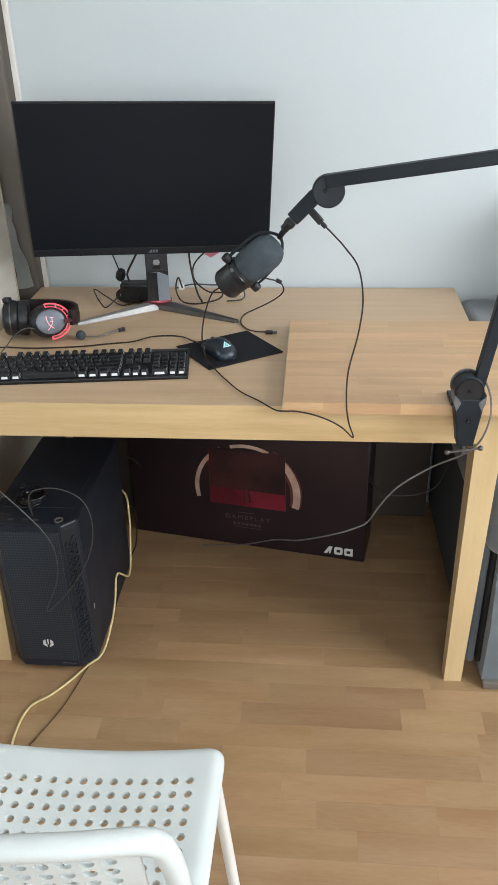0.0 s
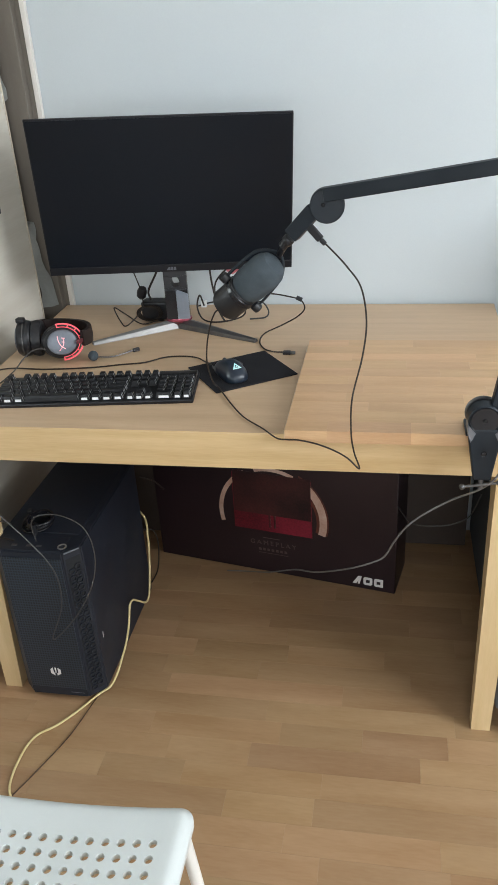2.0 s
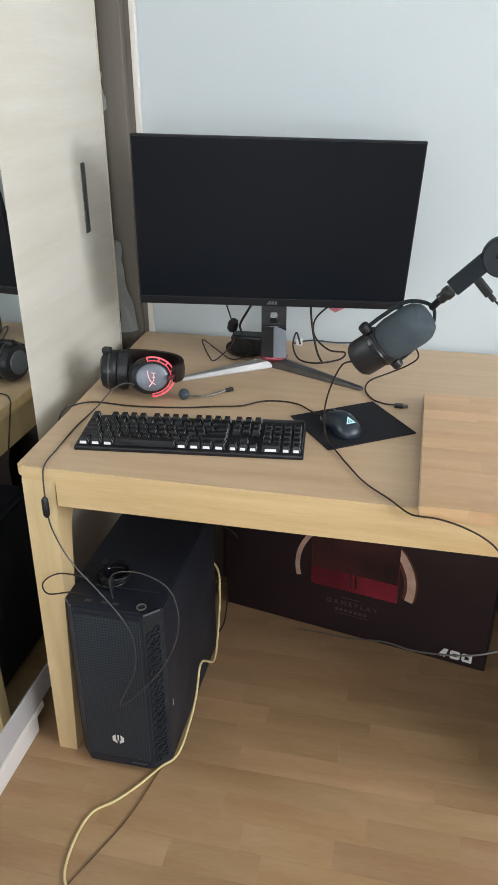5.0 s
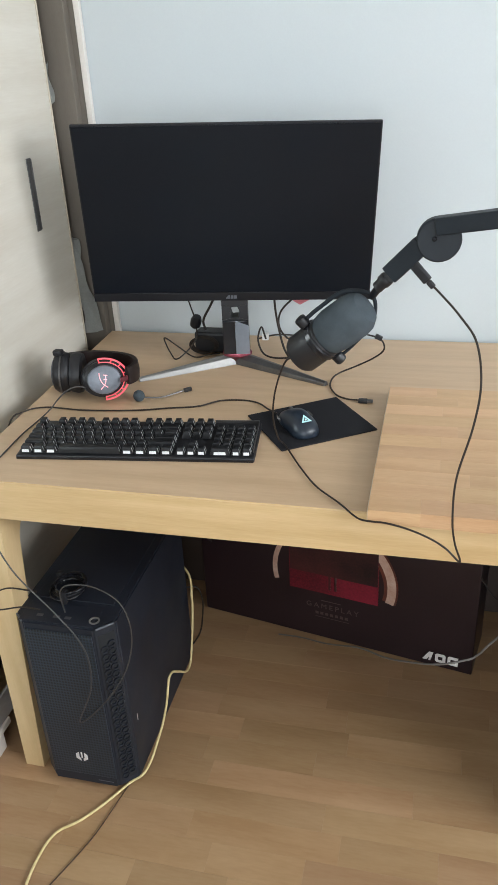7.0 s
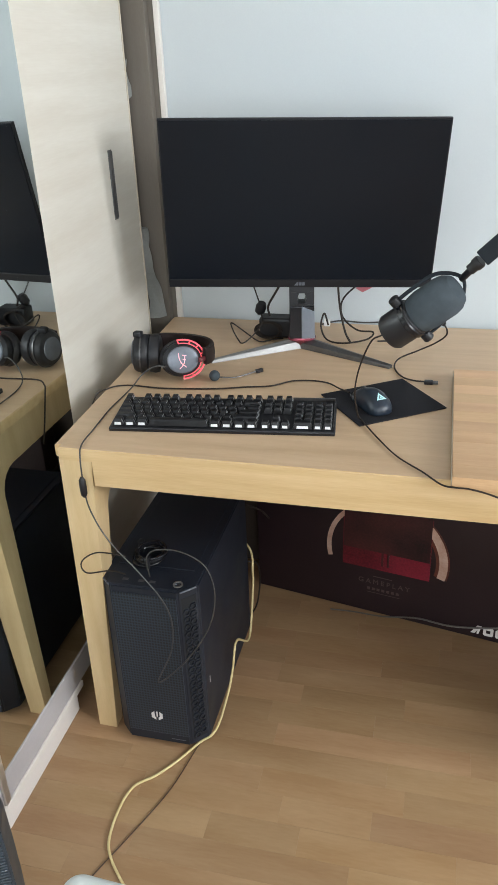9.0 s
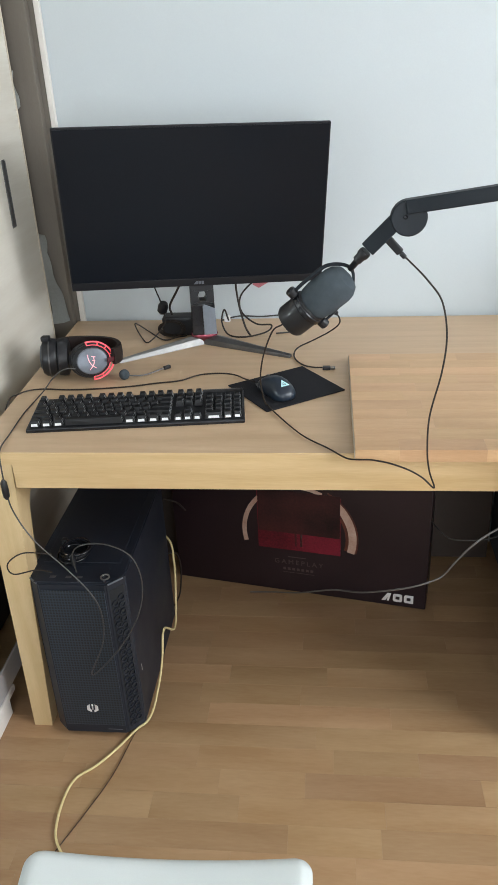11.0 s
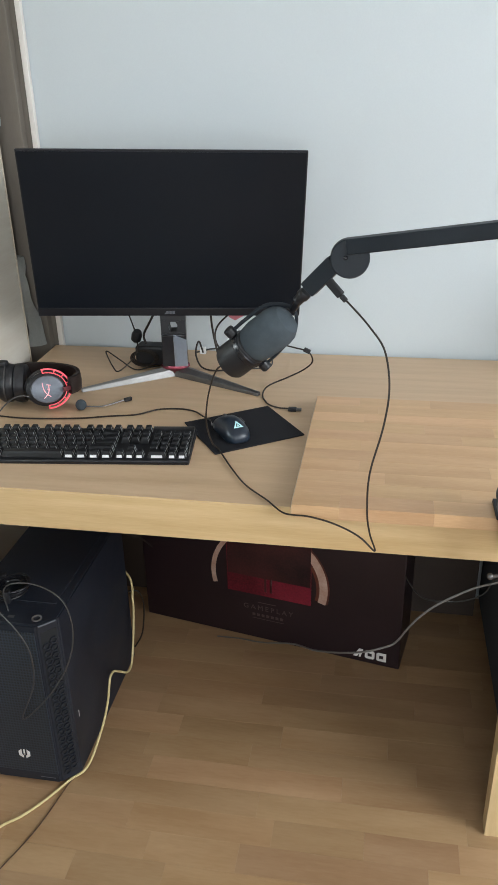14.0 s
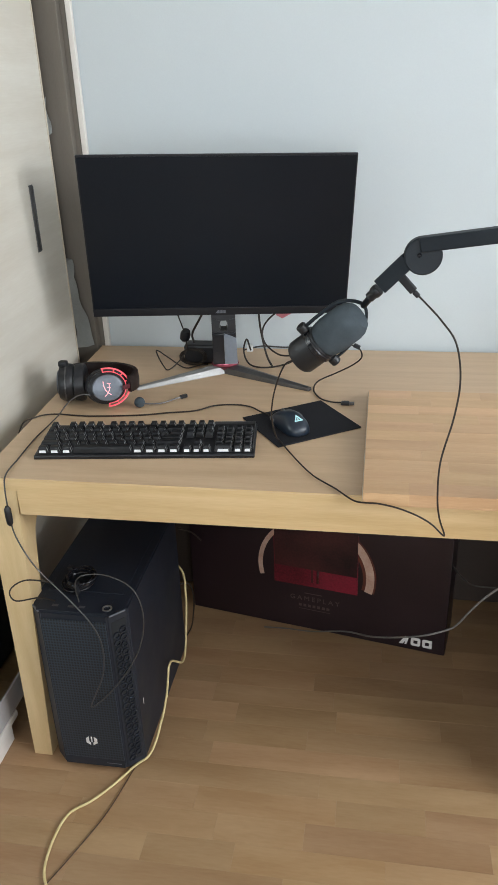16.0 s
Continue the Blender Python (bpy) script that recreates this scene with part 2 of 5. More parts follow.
def move(bm, m):
    bmesh.ops.transform(bm, matrix=m, verts=bm.verts)
    return bm


def join(*bms):
    out = bms[0]
    for b in bms[1:]:
        me = bpy.data.meshes.new("tmp")
        b.to_mesh(me)
        b.free()
        out.from_mesh(me)
        bpy.data.meshes.remove(me)
    return out


def prism(outline, y0, y1, bevel=0.0, seg=2):
    """The outline (x, z), drawn out from y0 to y1."""
    bm = bmesh.new()
    a = [bm.verts.new((x, y0, z)) for x, z in outline]
    b = [bm.verts.new((x, y1, z)) for x, z in outline]
    caps = [bm.faces.new(a), bm.faces.new(b[::-1])]
    k = len(a)
    for i in range(k):
        bm.faces.new((a[i], b[i], b[(i + 1) % k], a[(i + 1) % k]))
    if bevel:
        edges = {e for f in caps for e in f.edges}
        bmesh.ops.bevel(bm, geom=list(edges), offset=bevel, segments=seg, affect="EDGES", profile=0.5)
    return bm


def curve_points(points, per=8):
    """A smooth line through the points."""
    p = [Vector(q) for q in points]
    p = [p[0] * 2 - p[1]] + p + [p[-1] * 2 - p[-2]]
    out = []
    for i in range(1, len(p) - 2):
        a, b, c, d = p[i - 1:i + 3]
        for k in range(per):
            t = k / per
            out.append(0.5 * (2 * b + (c - a) * t + (2 * a - 5 * b + 4 * c - d) * t * t + (3 * b - a - 3 * c + d) * t ** 3))
    return out + [p[-2]]


def tube(points, r, n=8, per=6, flat=1.0, straight=False, radii=None):
    pts = [Vector(q) for q in points] if straight else curve_points(points, per)
    bm = bmesh.new()
    tang = (pts[1] - pts[0]).normalized()
    side = tang.orthogonal().normalized()
    rings = []
    for i, p in enumerate(pts):
        t = (pts[min(i + 1, len(pts) - 1)] - pts[max(i - 1, 0)]).normalized()
        side = (side - t * side.dot(t)).normalized()
        up = t.cross(side)
        rr = r if radii is None else radii[min(int(i * len(radii) / len(pts)), len(radii) - 1)]
        rings.append([bm.verts.new(p + side * math.cos(2 * math.pi * k / n) * rr + up * math.sin(2 * math.pi * k / n) * rr * flat) for k in range(n)])
    for a, b in zip(rings, rings[1:]):
        for k in range(n):
            bm.faces.new((a[k], a[(k + 1) % n], b[(k + 1) % n], b[k]))
    bm.faces.new(rings[0][::-1]), bm.faces.new(rings[-1])
    return bm


def lathe(profile, n=24):
    """A round body about z from (radius, height) pairs, from its lower to its upper end."""
    bm = bmesh.new()
    rings = [[bm.verts.new((r * math.cos(2 * math.pi * k / n), r * math.sin(2 * math.pi * k / n), z)) for k in range(n)] for r, z in profile]
    for a, b in zip(rings, rings[1:]):
        for k in range(n):
            bm.faces.new((a[k], a[(k + 1) % n], b[(k + 1) % n], b[k]))
    bm.faces.new(rings[0][::-1]), bm.faces.new(rings[-1])
    return bm


def along(a, b):
    """The pose at a whose z axis points to b."""
    a, b = Vector(a), Vector(b)
    return Matrix.Translation(a) @ (b - a).to_track_quat("Z", "Y").to_matrix().to_4x4()


def ring_flat(r0, r1, a0, a1, y0, y1, n=24):
    """A flat arc about the y axis, angles in degrees from +x towards +z."""
    bm = bmesh.new()
    rows = []
    for i in range(n + 1):
        a = radians(a0 + (a1 - a0) * i / n)
        c, s = math.cos(a), math.sin(a)
        rows.append([bm.verts.new(q) for q in ((r0 * c, y0, r0 * s), (r1 * c, y0, r1 * s), (r1 * c, y1, r1 * s), (r0 * c, y1, r0 * s))])
    for p, q in zip(rows, rows[1:]):
        for k in range(4):
            bm.faces.new((p[k], p[(k + 1) % 4], q[(k + 1) % 4], q[k]))
    bm.faces.new(rows[0]), bm.faces.new(rows[-1][::-1])
    return bm


def text_mesh(body, size, material, m, parent, name):
    cu = bpy.data.curves.new(name, "FONT")
    cu.body, cu.size, cu.extrude, cu.align_x, cu.space_character = body, size, 0.0003, "CENTER", 1.5
    tmp = bpy.data.objects.new(name, cu)
    me = bpy.data.meshes.new_from_object(tmp)
    bpy.data.objects.remove(tmp)
    me.materials.clear()
    me.materials.append(material)
    ob = new(name, me)
    ob.parent, ob.matrix_basis = parent, m
    return ob


def cable(points, r, material, label, name="cable", per=8):
    return solo(name, tube(points, r, 8, per), material, label, "cable")


# ---- the room ----
X0, X1, Y0, Y1, ZC = -1.50, 2.70, -2.30, 2.245, 2.50
T = 0.12
solo("floor", box(X0 - T, Y0 - T, -0.12, X1 + T, Y1 + T, -0.006, 0), SEAM, "warm beech laminate floor of narrow strips", "floor", "structure")
FLOOR_OB = bpy.data.objects["floor"]
solo("ceiling", box(X0 - T, Y0 - T, ZC, X1 + T, Y1 + T, ZC + 0.12, 0), CEIL, "plain white painted ceiling", "ceiling", "structure")
solo("wall_north", box(X0 - T, Y1, -0.006, X1 + T, Y1 + T, ZC, 0), WALL, "pale cool-white painted plaster wall behind the desk", "wall", "structure")
SX0, SX1, SZ0, SZ1 = -0.25, 1.45, 0.55, 2.25
solo("wall_south", join(box(X0 - T, Y0 - T, -0.006, SX0, Y0, ZC, 0), box(SX1, Y0 - T, -0.006, X1 + T, Y0, ZC, 0), box(SX0, Y0 - T, -0.006, SX1, Y0, SZ0, 0), box(SX0, Y0 - T, SZ1, SX1, Y0, ZC, 0)), WALL, "pale painted plaster wall with a window opening", "wall", "structure")
win = thing("window_2", label="white-framed window behind the chair", category="window", kind="structure")
part("window_frame", join(box(SX0, Y0 - .09, SZ0, SX0 + .06, Y0 - .03, SZ1), box(SX1 - .06, Y0 - .09, SZ0, SX1, Y0 - .03, SZ1), box(SX0 + .06, Y0 - .09, SZ0, SX1 - .06, Y0 - .03, SZ0 + .06), box(SX0 + .06, Y0 - .09, SZ1 - .06, SX1 - .06, Y0 - .03, SZ1)), FRAME_WHITE, win)
pane = part("pane", box(SX0 + .06, Y0 - .062, SZ0 + .06, SX1 - .06, Y0 - .056, SZ1 - .06, 0), GLASS, win)
pane.visible_shadow = False
solo("wall_west", box(X0 - T, Y0, -0.006, X0, Y1, ZC, 0), WALL, "pale painted wall behind the wardrobe", "wall", "structure")
WY0, WY1, WZ0, WZ1 = -0.65, 1.15, 1.12, 2.45
solo("wall_east", join(box(X1, Y0, -0.006, X1 + T, WY0, ZC, 0), box(X1, WY1, -0.006, X1 + T, Y1, ZC, 0),
                       box(X1, WY0, -0.006, X1 + T, WY1, WZ0, 0), box(X1, WY0, WZ1, X1 + T, WY1, ZC, 0)), WALL, "pale painted wall with a wide window opening", "wall", "structure")
win = thing("window_1", label="wide white-framed window letting in daylight", category="window", kind="structure")
part("window_frame", join(box(X1 + .03, WY0, WZ0, X1 + .09, WY0 + .06, WZ1), box(X1 + .03, WY1 - .06, WZ0, X1 + .09, WY1, WZ1), box(X1 + .03, WY0 + .06, WZ0, X1 + .09, WY1 - .06, WZ0 + .06),
                          box(X1 + .03, WY0 + .06, WZ1 - .06, X1 + .09, WY1 - .06, WZ1), box(X1 + .03, 0.22, WZ0 + .06, X1 + .09, 0.28, WZ1 - .06)), FRAME_WHITE, win)
for a, b in ((WY0 + .06, 0.22), (0.28, WY1 - .06)):
    pane = part("pane", box(X1 + .055, a, WZ0 + .06, X1 + .061, b, WZ1 - .06, 0), GLASS, win)
    pane.visible_shadow = False

# ---- wardrobe with sliding doors ----
ward = thing("wardrobe", label="built-in sliding-door wardrobe with a brown inside", category="wardrobe")
part("end_panel", box(-1.48, 2.205, 0.0, -0.800, 2.243, 2.45), CARCASS, ward, "dark brown wood-look end panel")
# dark strip that stands in for the shadow gap beside the trim
part("shadow_gap_strip", box(-0.7998, 2.2285, 0.0, -0.7868, 2.243, 2.45, 0), CARCASS, ward)
part("end_trim", box(-0.7866, 2.2285, 0.0, -0.7725, 2.2435, 2.45, 0.0015), RAIL, ward, "off-white edge trim")
part("back_panel", box(-1.495, 0.0, 0.0, -1.482, 2.243, 2.45, 0), CARCASS, ward)
part("side_panel", box(-1.48, -0.02, 0.0, -0.86, 0.0, 2.45), PANEL, ward)
part("top_panel", box(-1.48, 0.0, 2.45, -0.80, 2.243, 2.48), PANEL, ward)
part("base_panel", box(-1.48, 0.0, 0.0, -0.90, 2.204, 0.035), CARCASS, ward)
# bottom rail: a plinth with a small lip that ends beside the desk leg
part("bottom_rail", box(-0.90, 0.02, 0.0, -0.8485, 1.468, 0.0495, 0.002), RAIL, ward, "off-white plinth below the sliding rail")
part("rail_lip", box(-0.90, 0.02, 0.0497, -0.8440, 1.498, 0.068, 0.003), RAIL, ward, "off-white sliding rail lip")
door = part("sliding_door", box(-0.872, 1.655, 0.069, -0.8495, 2.170, 2.44, 0.002), PANEL_H, ward, "pale whitewashed wood-look sliding door")
part("handle", join(box(-0.8497, 2.012, 1.07, -0.8475, 2.033, 1.230, 0.001), box(-0.8474, 2.028, 1.073, -0.8458, 2.032, 1.227, 0.0005)), GUN, door, "recessed grey metal finger pull")
part("edge_strip", box(-0.874, 2.1702, 0.069, -0.848, 2.176, 2.44, 0.001), PANEL, door)
for a, b in ((1.152, 1.6545), (0.06, 1.131)):
    md = part("mirror_door", box(-0.872, a, 0.140, -0.8495, b, 2.44, 0), MIRROR, ward, "full-height mirror sliding door", False)
    part("bottom_frame", join(box(-0.872, a, 0.069, -0.8480, b, 0.109, 0.001), box(-0.872, a, 0.1092, -0.8465, b, 0.1398, 0.002)), RAIL_GREY, md, "pale metal bottom frame")
    part("stile", box(-0.872, a - 0.020, 0.069, -0.8435, a - 0.0003, 2.44, 0.003), ALU, md, "brushed aluminium stile")

# clothes pressed out of the open gap
def cloth(z0, z1, x, y, w, depth):
    bm = bmesh.new()
    nz, ny = 34, 14
    g = []
    for i in range(nz + 1):
        f = i / nz
        bulge = depth * (0.10 + 0.90 * (1 - f) ** 0.85)
        row = []
        for j in range(ny + 1):
            u = j / ny
            fold = 0.10 * depth * math.sin(u * 13 + f * 5) + 0.25 * depth * noise.noise(Vector((u * 2, f * 3, 3)))
            row.append(bm.verts.new((x + bulge * math.sin(math.pi * u) + fold, y + w * (u - 0.5) + 0.006 * math.sin(f * 7), z0 + (z1 - z0) * f + 0.012 * u)))
        g.append(row)
    for a, b in zip(g, g[1:]):
        for j in range(ny):
            bm.faces.new((a[j], a[j + 1], b[j + 1], b[j]))
    bmesh.ops.solidify(bm, geom=bm.faces[:], thickness=0.002)
    return bm


solo("garment", cloth(0.768, 1.005, -0.858, 2.189, 0.022, 0.052), FABRIC, "pale grey garment pressed out of the wardrobe gap", "clothes")
solo("garment", cloth(1.33, 1.41, -0.856, 2.189, 0.018, 0.010), FABRIC, "pale grey sleeve edge in the wardrobe gap", "clothes")

# ---- desk ----
H = 0.76
DX0, DX1, DY0, DY1 = -0.785, 0.444, 1.411, 2.228
desk = thing("desk", label="oak-veneer desk with a deep front apron and square legs", category="desk")
top = box(0, DY0, H - 0.026, 1, DY1, H, 0)
for v in top.verts:
    f = (v.co.y - DY0) / (DY1 - DY0)
    v.co.x = (-0.769 - 0.027 * f) if v.co.x < 0.5 else (0.431 + 0.017 * f)
bmesh.ops.bevel(top, geom=[e for e in top.edges if abs(e.verts[0].co.z - e.verts[1].co.z) > 0.01 and e.verts[0].co.y < 1.5 and e.verts[0].co.x < 0], offset=0.012, segments=4, affect="EDGES")
bmesh.ops.bevel(top, geom=[e for e in top.edges if e.calc_face_angle(0) > 0.6 and (min(v.co.z for v in e.verts) > H - 0.001 or max(v.co.y for v in e.verts) > DY0 + 0.02)], offset=0.0018, segments=3, affect="EDGES")
top.normal_update()
for f in top.faces:
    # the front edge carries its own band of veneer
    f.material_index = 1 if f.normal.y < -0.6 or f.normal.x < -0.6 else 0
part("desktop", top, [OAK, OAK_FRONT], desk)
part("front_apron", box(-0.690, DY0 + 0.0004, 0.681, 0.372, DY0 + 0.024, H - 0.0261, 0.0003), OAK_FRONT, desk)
# added panel: hides wall and back legs where deep shade lies
part("back_panel", box(-0.7385, 2.148, 0.006, 0.4165, 2.164, 0.585), PANEL_SHADE, desk, "added dark panel standing in for the shade under the desk")
part("back_apron", box(-0.700, DY1 - 0.05, 0.64, 0.372, DY1 - 0.028, H - 0.0262), OAK, desk)
# the end frames: two legs and a rail with rounded inner corners
def end_frame(xo_top, xo_bot, xi_top, xi_bot, lean=0.012):
    y0, y1, ztop, r = DY0 + 0.0016, DY1 - 0.002, H - 0.0262, 0.055
    lw0, lw1, rail = 0.060, 0.034, 0.085
    out = [(y0, ztop), (y0 + lean, 0.0), (y0 + lean + lw1, 0.0), (y0 + lw0, ztop - rail - r)]
    for k in range(1, 6):
        a = radians(18 * k)
        out.append((y0 + lw0 + r - r * math.cos(a), ztop - rail - r + r * math.sin(a)))
    for k in range(1, 6):
        a = radians(90 - 18 * k)
        out.append((y1 - lw0 - r + r * math.cos(a), ztop - rail - r + r * math.sin(a)))
    out += [(y1 - lw1 - 0.012, 0.0), (y1 - 0.012, 0.0), (y1, ztop)]
    bm = prism(out, 0, 1)
    for v in bm.verts:
        f = v.co.z / ztop
        inner = v.co.y > 0.5
        x = (xi_bot + (xi_top - xi_bot) * f) if inner else (xo_bot + (xo_top - xo_bot) * f)
        v.co = Vector((x, v.co.x, v.co.z))
    bmesh.ops.bevel(bm, geom=[e for e in bm.edges if abs(e.verts[0].co.x - e.verts[1].co.x) < 0.06 and e.calc_length() > 0.001 and len(e.link_faces) == 2 and e.calc_face_angle(0) > 1.0], offset=0.004, segments=2, affect="EDGES")
    return bm


part("end_frame", end_frame(-0.7590, -0.780, -0.691, -0.736, 0.020), OAK_UP, desk)
part("end_frame", end_frame(0.4285, 0.418, 0.3725, 0.376), OAK_UP, desk)

# butcher-block board lying on the desk
board = thing("wooden_board", label="thick beech butcher-block board lying over the desk edge", category="board")
BX0, BX1, BY0, BY1, BZ = -0.0235, 0.74, 1.379, 1.868, H + 0.0245
part("core", box(BX0 + .004, BY0 + .004, H + 0.0006, BX1 - .004, BY1 - .004, BZ - 0.004, 0), STAVE, board)
rng = random.Random(4)
rows_n = 11
wy = (BY1 - BY0) / rows_n
for i in range(rows_n):
    x = BX0
    y = BY0 + wy * i
    first = True
    while x < BX1 - 0.001:
        ln = rng.uniform(0.12, 0.34) * (rng.uniform(0.4, 1) if first else 1)
        x2 = min(BX1, x + ln)
        if BX1 - x2 < 0.07:
            x2 = BX1
        first = False
        bm = box(-(x2 - x) / 2, -wy / 2, H + 0.0008 - BZ, (x2 - x) / 2, wy / 2, 0.0, 0.0003, 1)
        if i == 0:
            bmesh.ops.bevel(bm, geom=[e for e in bm.edges if all(v.co.y < -wy / 2 + 0.0002 for v in e.verts) and e.calc_length() > 0.03], offset=0.0035, segments=3, affect="EDGES")
        st = part("stave", bm, STAVE, board, smooth=False)
        st.location = ((x + x2) / 2, y + wy / 2, BZ + rng.uniform(-0.00008, 0.00008))
        x = x2
part("worn_edge", box(BX0 - 0.0012, BY0 + 0.004, H + 0.003, BX0 - 0.0002, BY1 - 0.004, BZ - 0.003, 0), PANEL, board, "pale raw end-grain edge")

# ---- monitor ----
mon = thing("monitor", -0.3832, 1.9864, 1.1055, 9.0, 1.7, 11.8, "large switched-off black monitor on a silver V-shaped stand", "monitor")
W, HH = 0.627, 0.383
part("housing", box(-W / 2, 0.004, -HH / 2, W / 2, 0.0125, HH / 2, 0.002), BEZEL, mon)
part("back_cover", box(-0.27, 0.0127, -0.165, 0.27, 0.060, 0.14, 0.020, 3), BLACK, mon)
part("screen", box(-W / 2 + 0.004, 0.0015, -HH / 2 + 0.020, W / 2 - 0.004, 0.0038, HH / 2 - 0.004, 0), SCREEN, mon, "dark switched-off screen")
part("chin", box(-W / 2 + 0.001, -0.001, -HH / 2, W / 2 - 0.001, 0.0038, -HH / 2 + 0.0195, 0.001), BEZEL, mon, "matt black lower bezel")
mk = part("badge", join(prism([(-0.0125, 0), (-0.0065, 0.008), (-0.0025, 0.008), (-0.0025, 0)], -0.0016, -0.001),
                        box(-0.001, -0.0016, 0, 0.005, -0.001, 0.008, 0.0002), box(0.0065, -0.0016, 0, 0.0125, -0.001, 0.008, 0.0002)), CUP, mon, "small pale badge")
mk.location = (0.0, 0, -HH / 2 + 0.005)

stand = thing("monitor_stand", -0.392, 2.03, H, 0, 0, 11.8, "grey and silver monitor stand with two long splayed feet", "monitor stand")
part("lower_column", join(prism([(-0.031, 0.027), (0.031, 0.027), (0.030, 0.108), (-0.030, 0.108)], -0.016, 0.028, 0.002)), GLOSS, stand)
hexa = [(0.0125 * math.cos(radians(60 * k)), 0.128 + 0.0145 * math.sin(radians(60 * k))) for k in range(6)]
part("left_cheek", prism([(-0.030, 0.1085), hexa[4], hexa[3], hexa[2], (-0.030, 0.146)], -0.014, 0.026, 0.001), BLACK, stand)
part("right_cheek", prism([(0.030, 0.1085), (0.030, 0.146), hexa[1], hexa[0], hexa[5]], -0.014, 0.026, 0.001), BLACK, stand)
part("bridge", prism([(-0.030, 0.1462), hexa[2], hexa[1], (0.030, 0.1462), (0.030, 0.23), (-0.030, 0.23)], -0.014, 0.026, 0.001), BLACK, stand)
part("lower_bridge", prism([(-0.030, 0.1083), (0.030, 0.1083), hexa[5], hexa[4]], -0.014, 0.026, 0.0005), BLACK, stand)
part("facet", prism([(-0.001, 0.028), (0.0315, 0.028), (0.0305, 0.096), (-0.001, 0.110)], -0.0195, -0.0163, 0.001), FACET, stand, "blue-grey reflective facet")
part("red_neck", move(lathe([(0.017, 0.0), (0.020, 0.010), (0.028, 0.017)], 24), Matrix.Translation((0, 0.002, 0.003)) @ Matrix.Diagonal((1, 0.8, 1, 1))), REDMETAL, stand, "dark red tapered neck")
part("red_collar", move(lathe([(0.029, 0.0), (0.0345, 0.0015), (0.0355, 0.005), (0.034, 0.0085), (0.030, 0.009)], 32), Matrix.Translation((0, 0.004, 0.0195)) @ Matrix.Diagonal((1, 0.68, 1, 1))), PINKRED, stand, "glossy pink-red collar ring")
def foot(x1, y1, dark):
    a, b = Vector((0.0, 0.012, 0.012)), Vector((x1, y1, 0.005))
    d = (b - a).normalized()
    s = Vector((-d.y, d.x, 0)).normalized()
    bm = bmesh.new()
    ring = []
    for p, w, h in ((a, 0.023, 0.0118), (a.lerp(b, .5), 0.0155, 0.0085), (b, 0.007, 0.005)):
        ring.append([bm.verts.new(q) for q in (p - s * w + Vector((0, 0, -h)), p + s * w + Vector((0, 0, -h)), p + s * w * .75 + Vector((0, 0, h * .6)), p + Vector((0, 0, h)), p - s * w * .9 + Vector((0, 0, h * .4)))])
    for p, q in zip(ring, ring[1:]):
        for k in range(5):
            bm.faces.new((p[k], p[(k + 1) % 5], q[(k + 1) % 5], q[k]))
    bm.faces.new(ring[0]), bm.faces.new(ring[-1])
    bmesh.ops.bevel(bm, geom=bm.edges[:], offset=0.001, segments=1, affect="EDGES")
    return bm


part("foot", foot(-0.222, -0.098, 0), SILVER, stand, "silver splayed foot")
part("foot", foot(0.200, -0.160, 1), GUN, stand, "dark grey splayed foot")
part("rear_foot", foot(0.0, 0.10, 1), GUN, stand)

# ---- keyboard ----
kb = thing("keyboard", -0.4715, 1.589, H + 0.0075, 3.5, 0, 6.3, "black full-size mechanical keyboard with key backlight painted as pale marks", "keyboard")
U = 0.0195
KW, KD = 22.5 * U + 0.010, 6.35 * U + 0.012
part("base", join(box(-KW / 2, -KD / 2, -0.0065, KW / 2, KD / 2, 0.004, 0.002), box(-KW / 2 + .02, KD / 2 - .02, -0.013, -KW / 2 + .05, KD / 2 - .012, -0.0066, 0.001), box(KW / 2 - .05, KD / 2 - .02, -0.013, KW / 2 - .02, KD / 2 - .012, -0.0066, 0.001)), BLACK, kb)
part("front_lip", box(-KW / 2 + .001, -KD / 2 - 0.0015, -0.005, KW / 2 - .001, -KD / 2 - 0.0001, 0.002, 0.0005), GLOSS, kb)
part("numpad_rim", join(box(18.4 * U - KW / 2, KD / 2 - 0.006, 0.0042, KW / 2 - 0.003, KD / 2 - 0.0045, 0.0110, 0.0004), box(KW / 2 - 0.0045, -KD / 2 + .02, 0.0042, KW / 2 - 0.003, KD / 2 - 0.0062, 0.0110, 0.0004)), GUN, kb)
key_meshes = {}


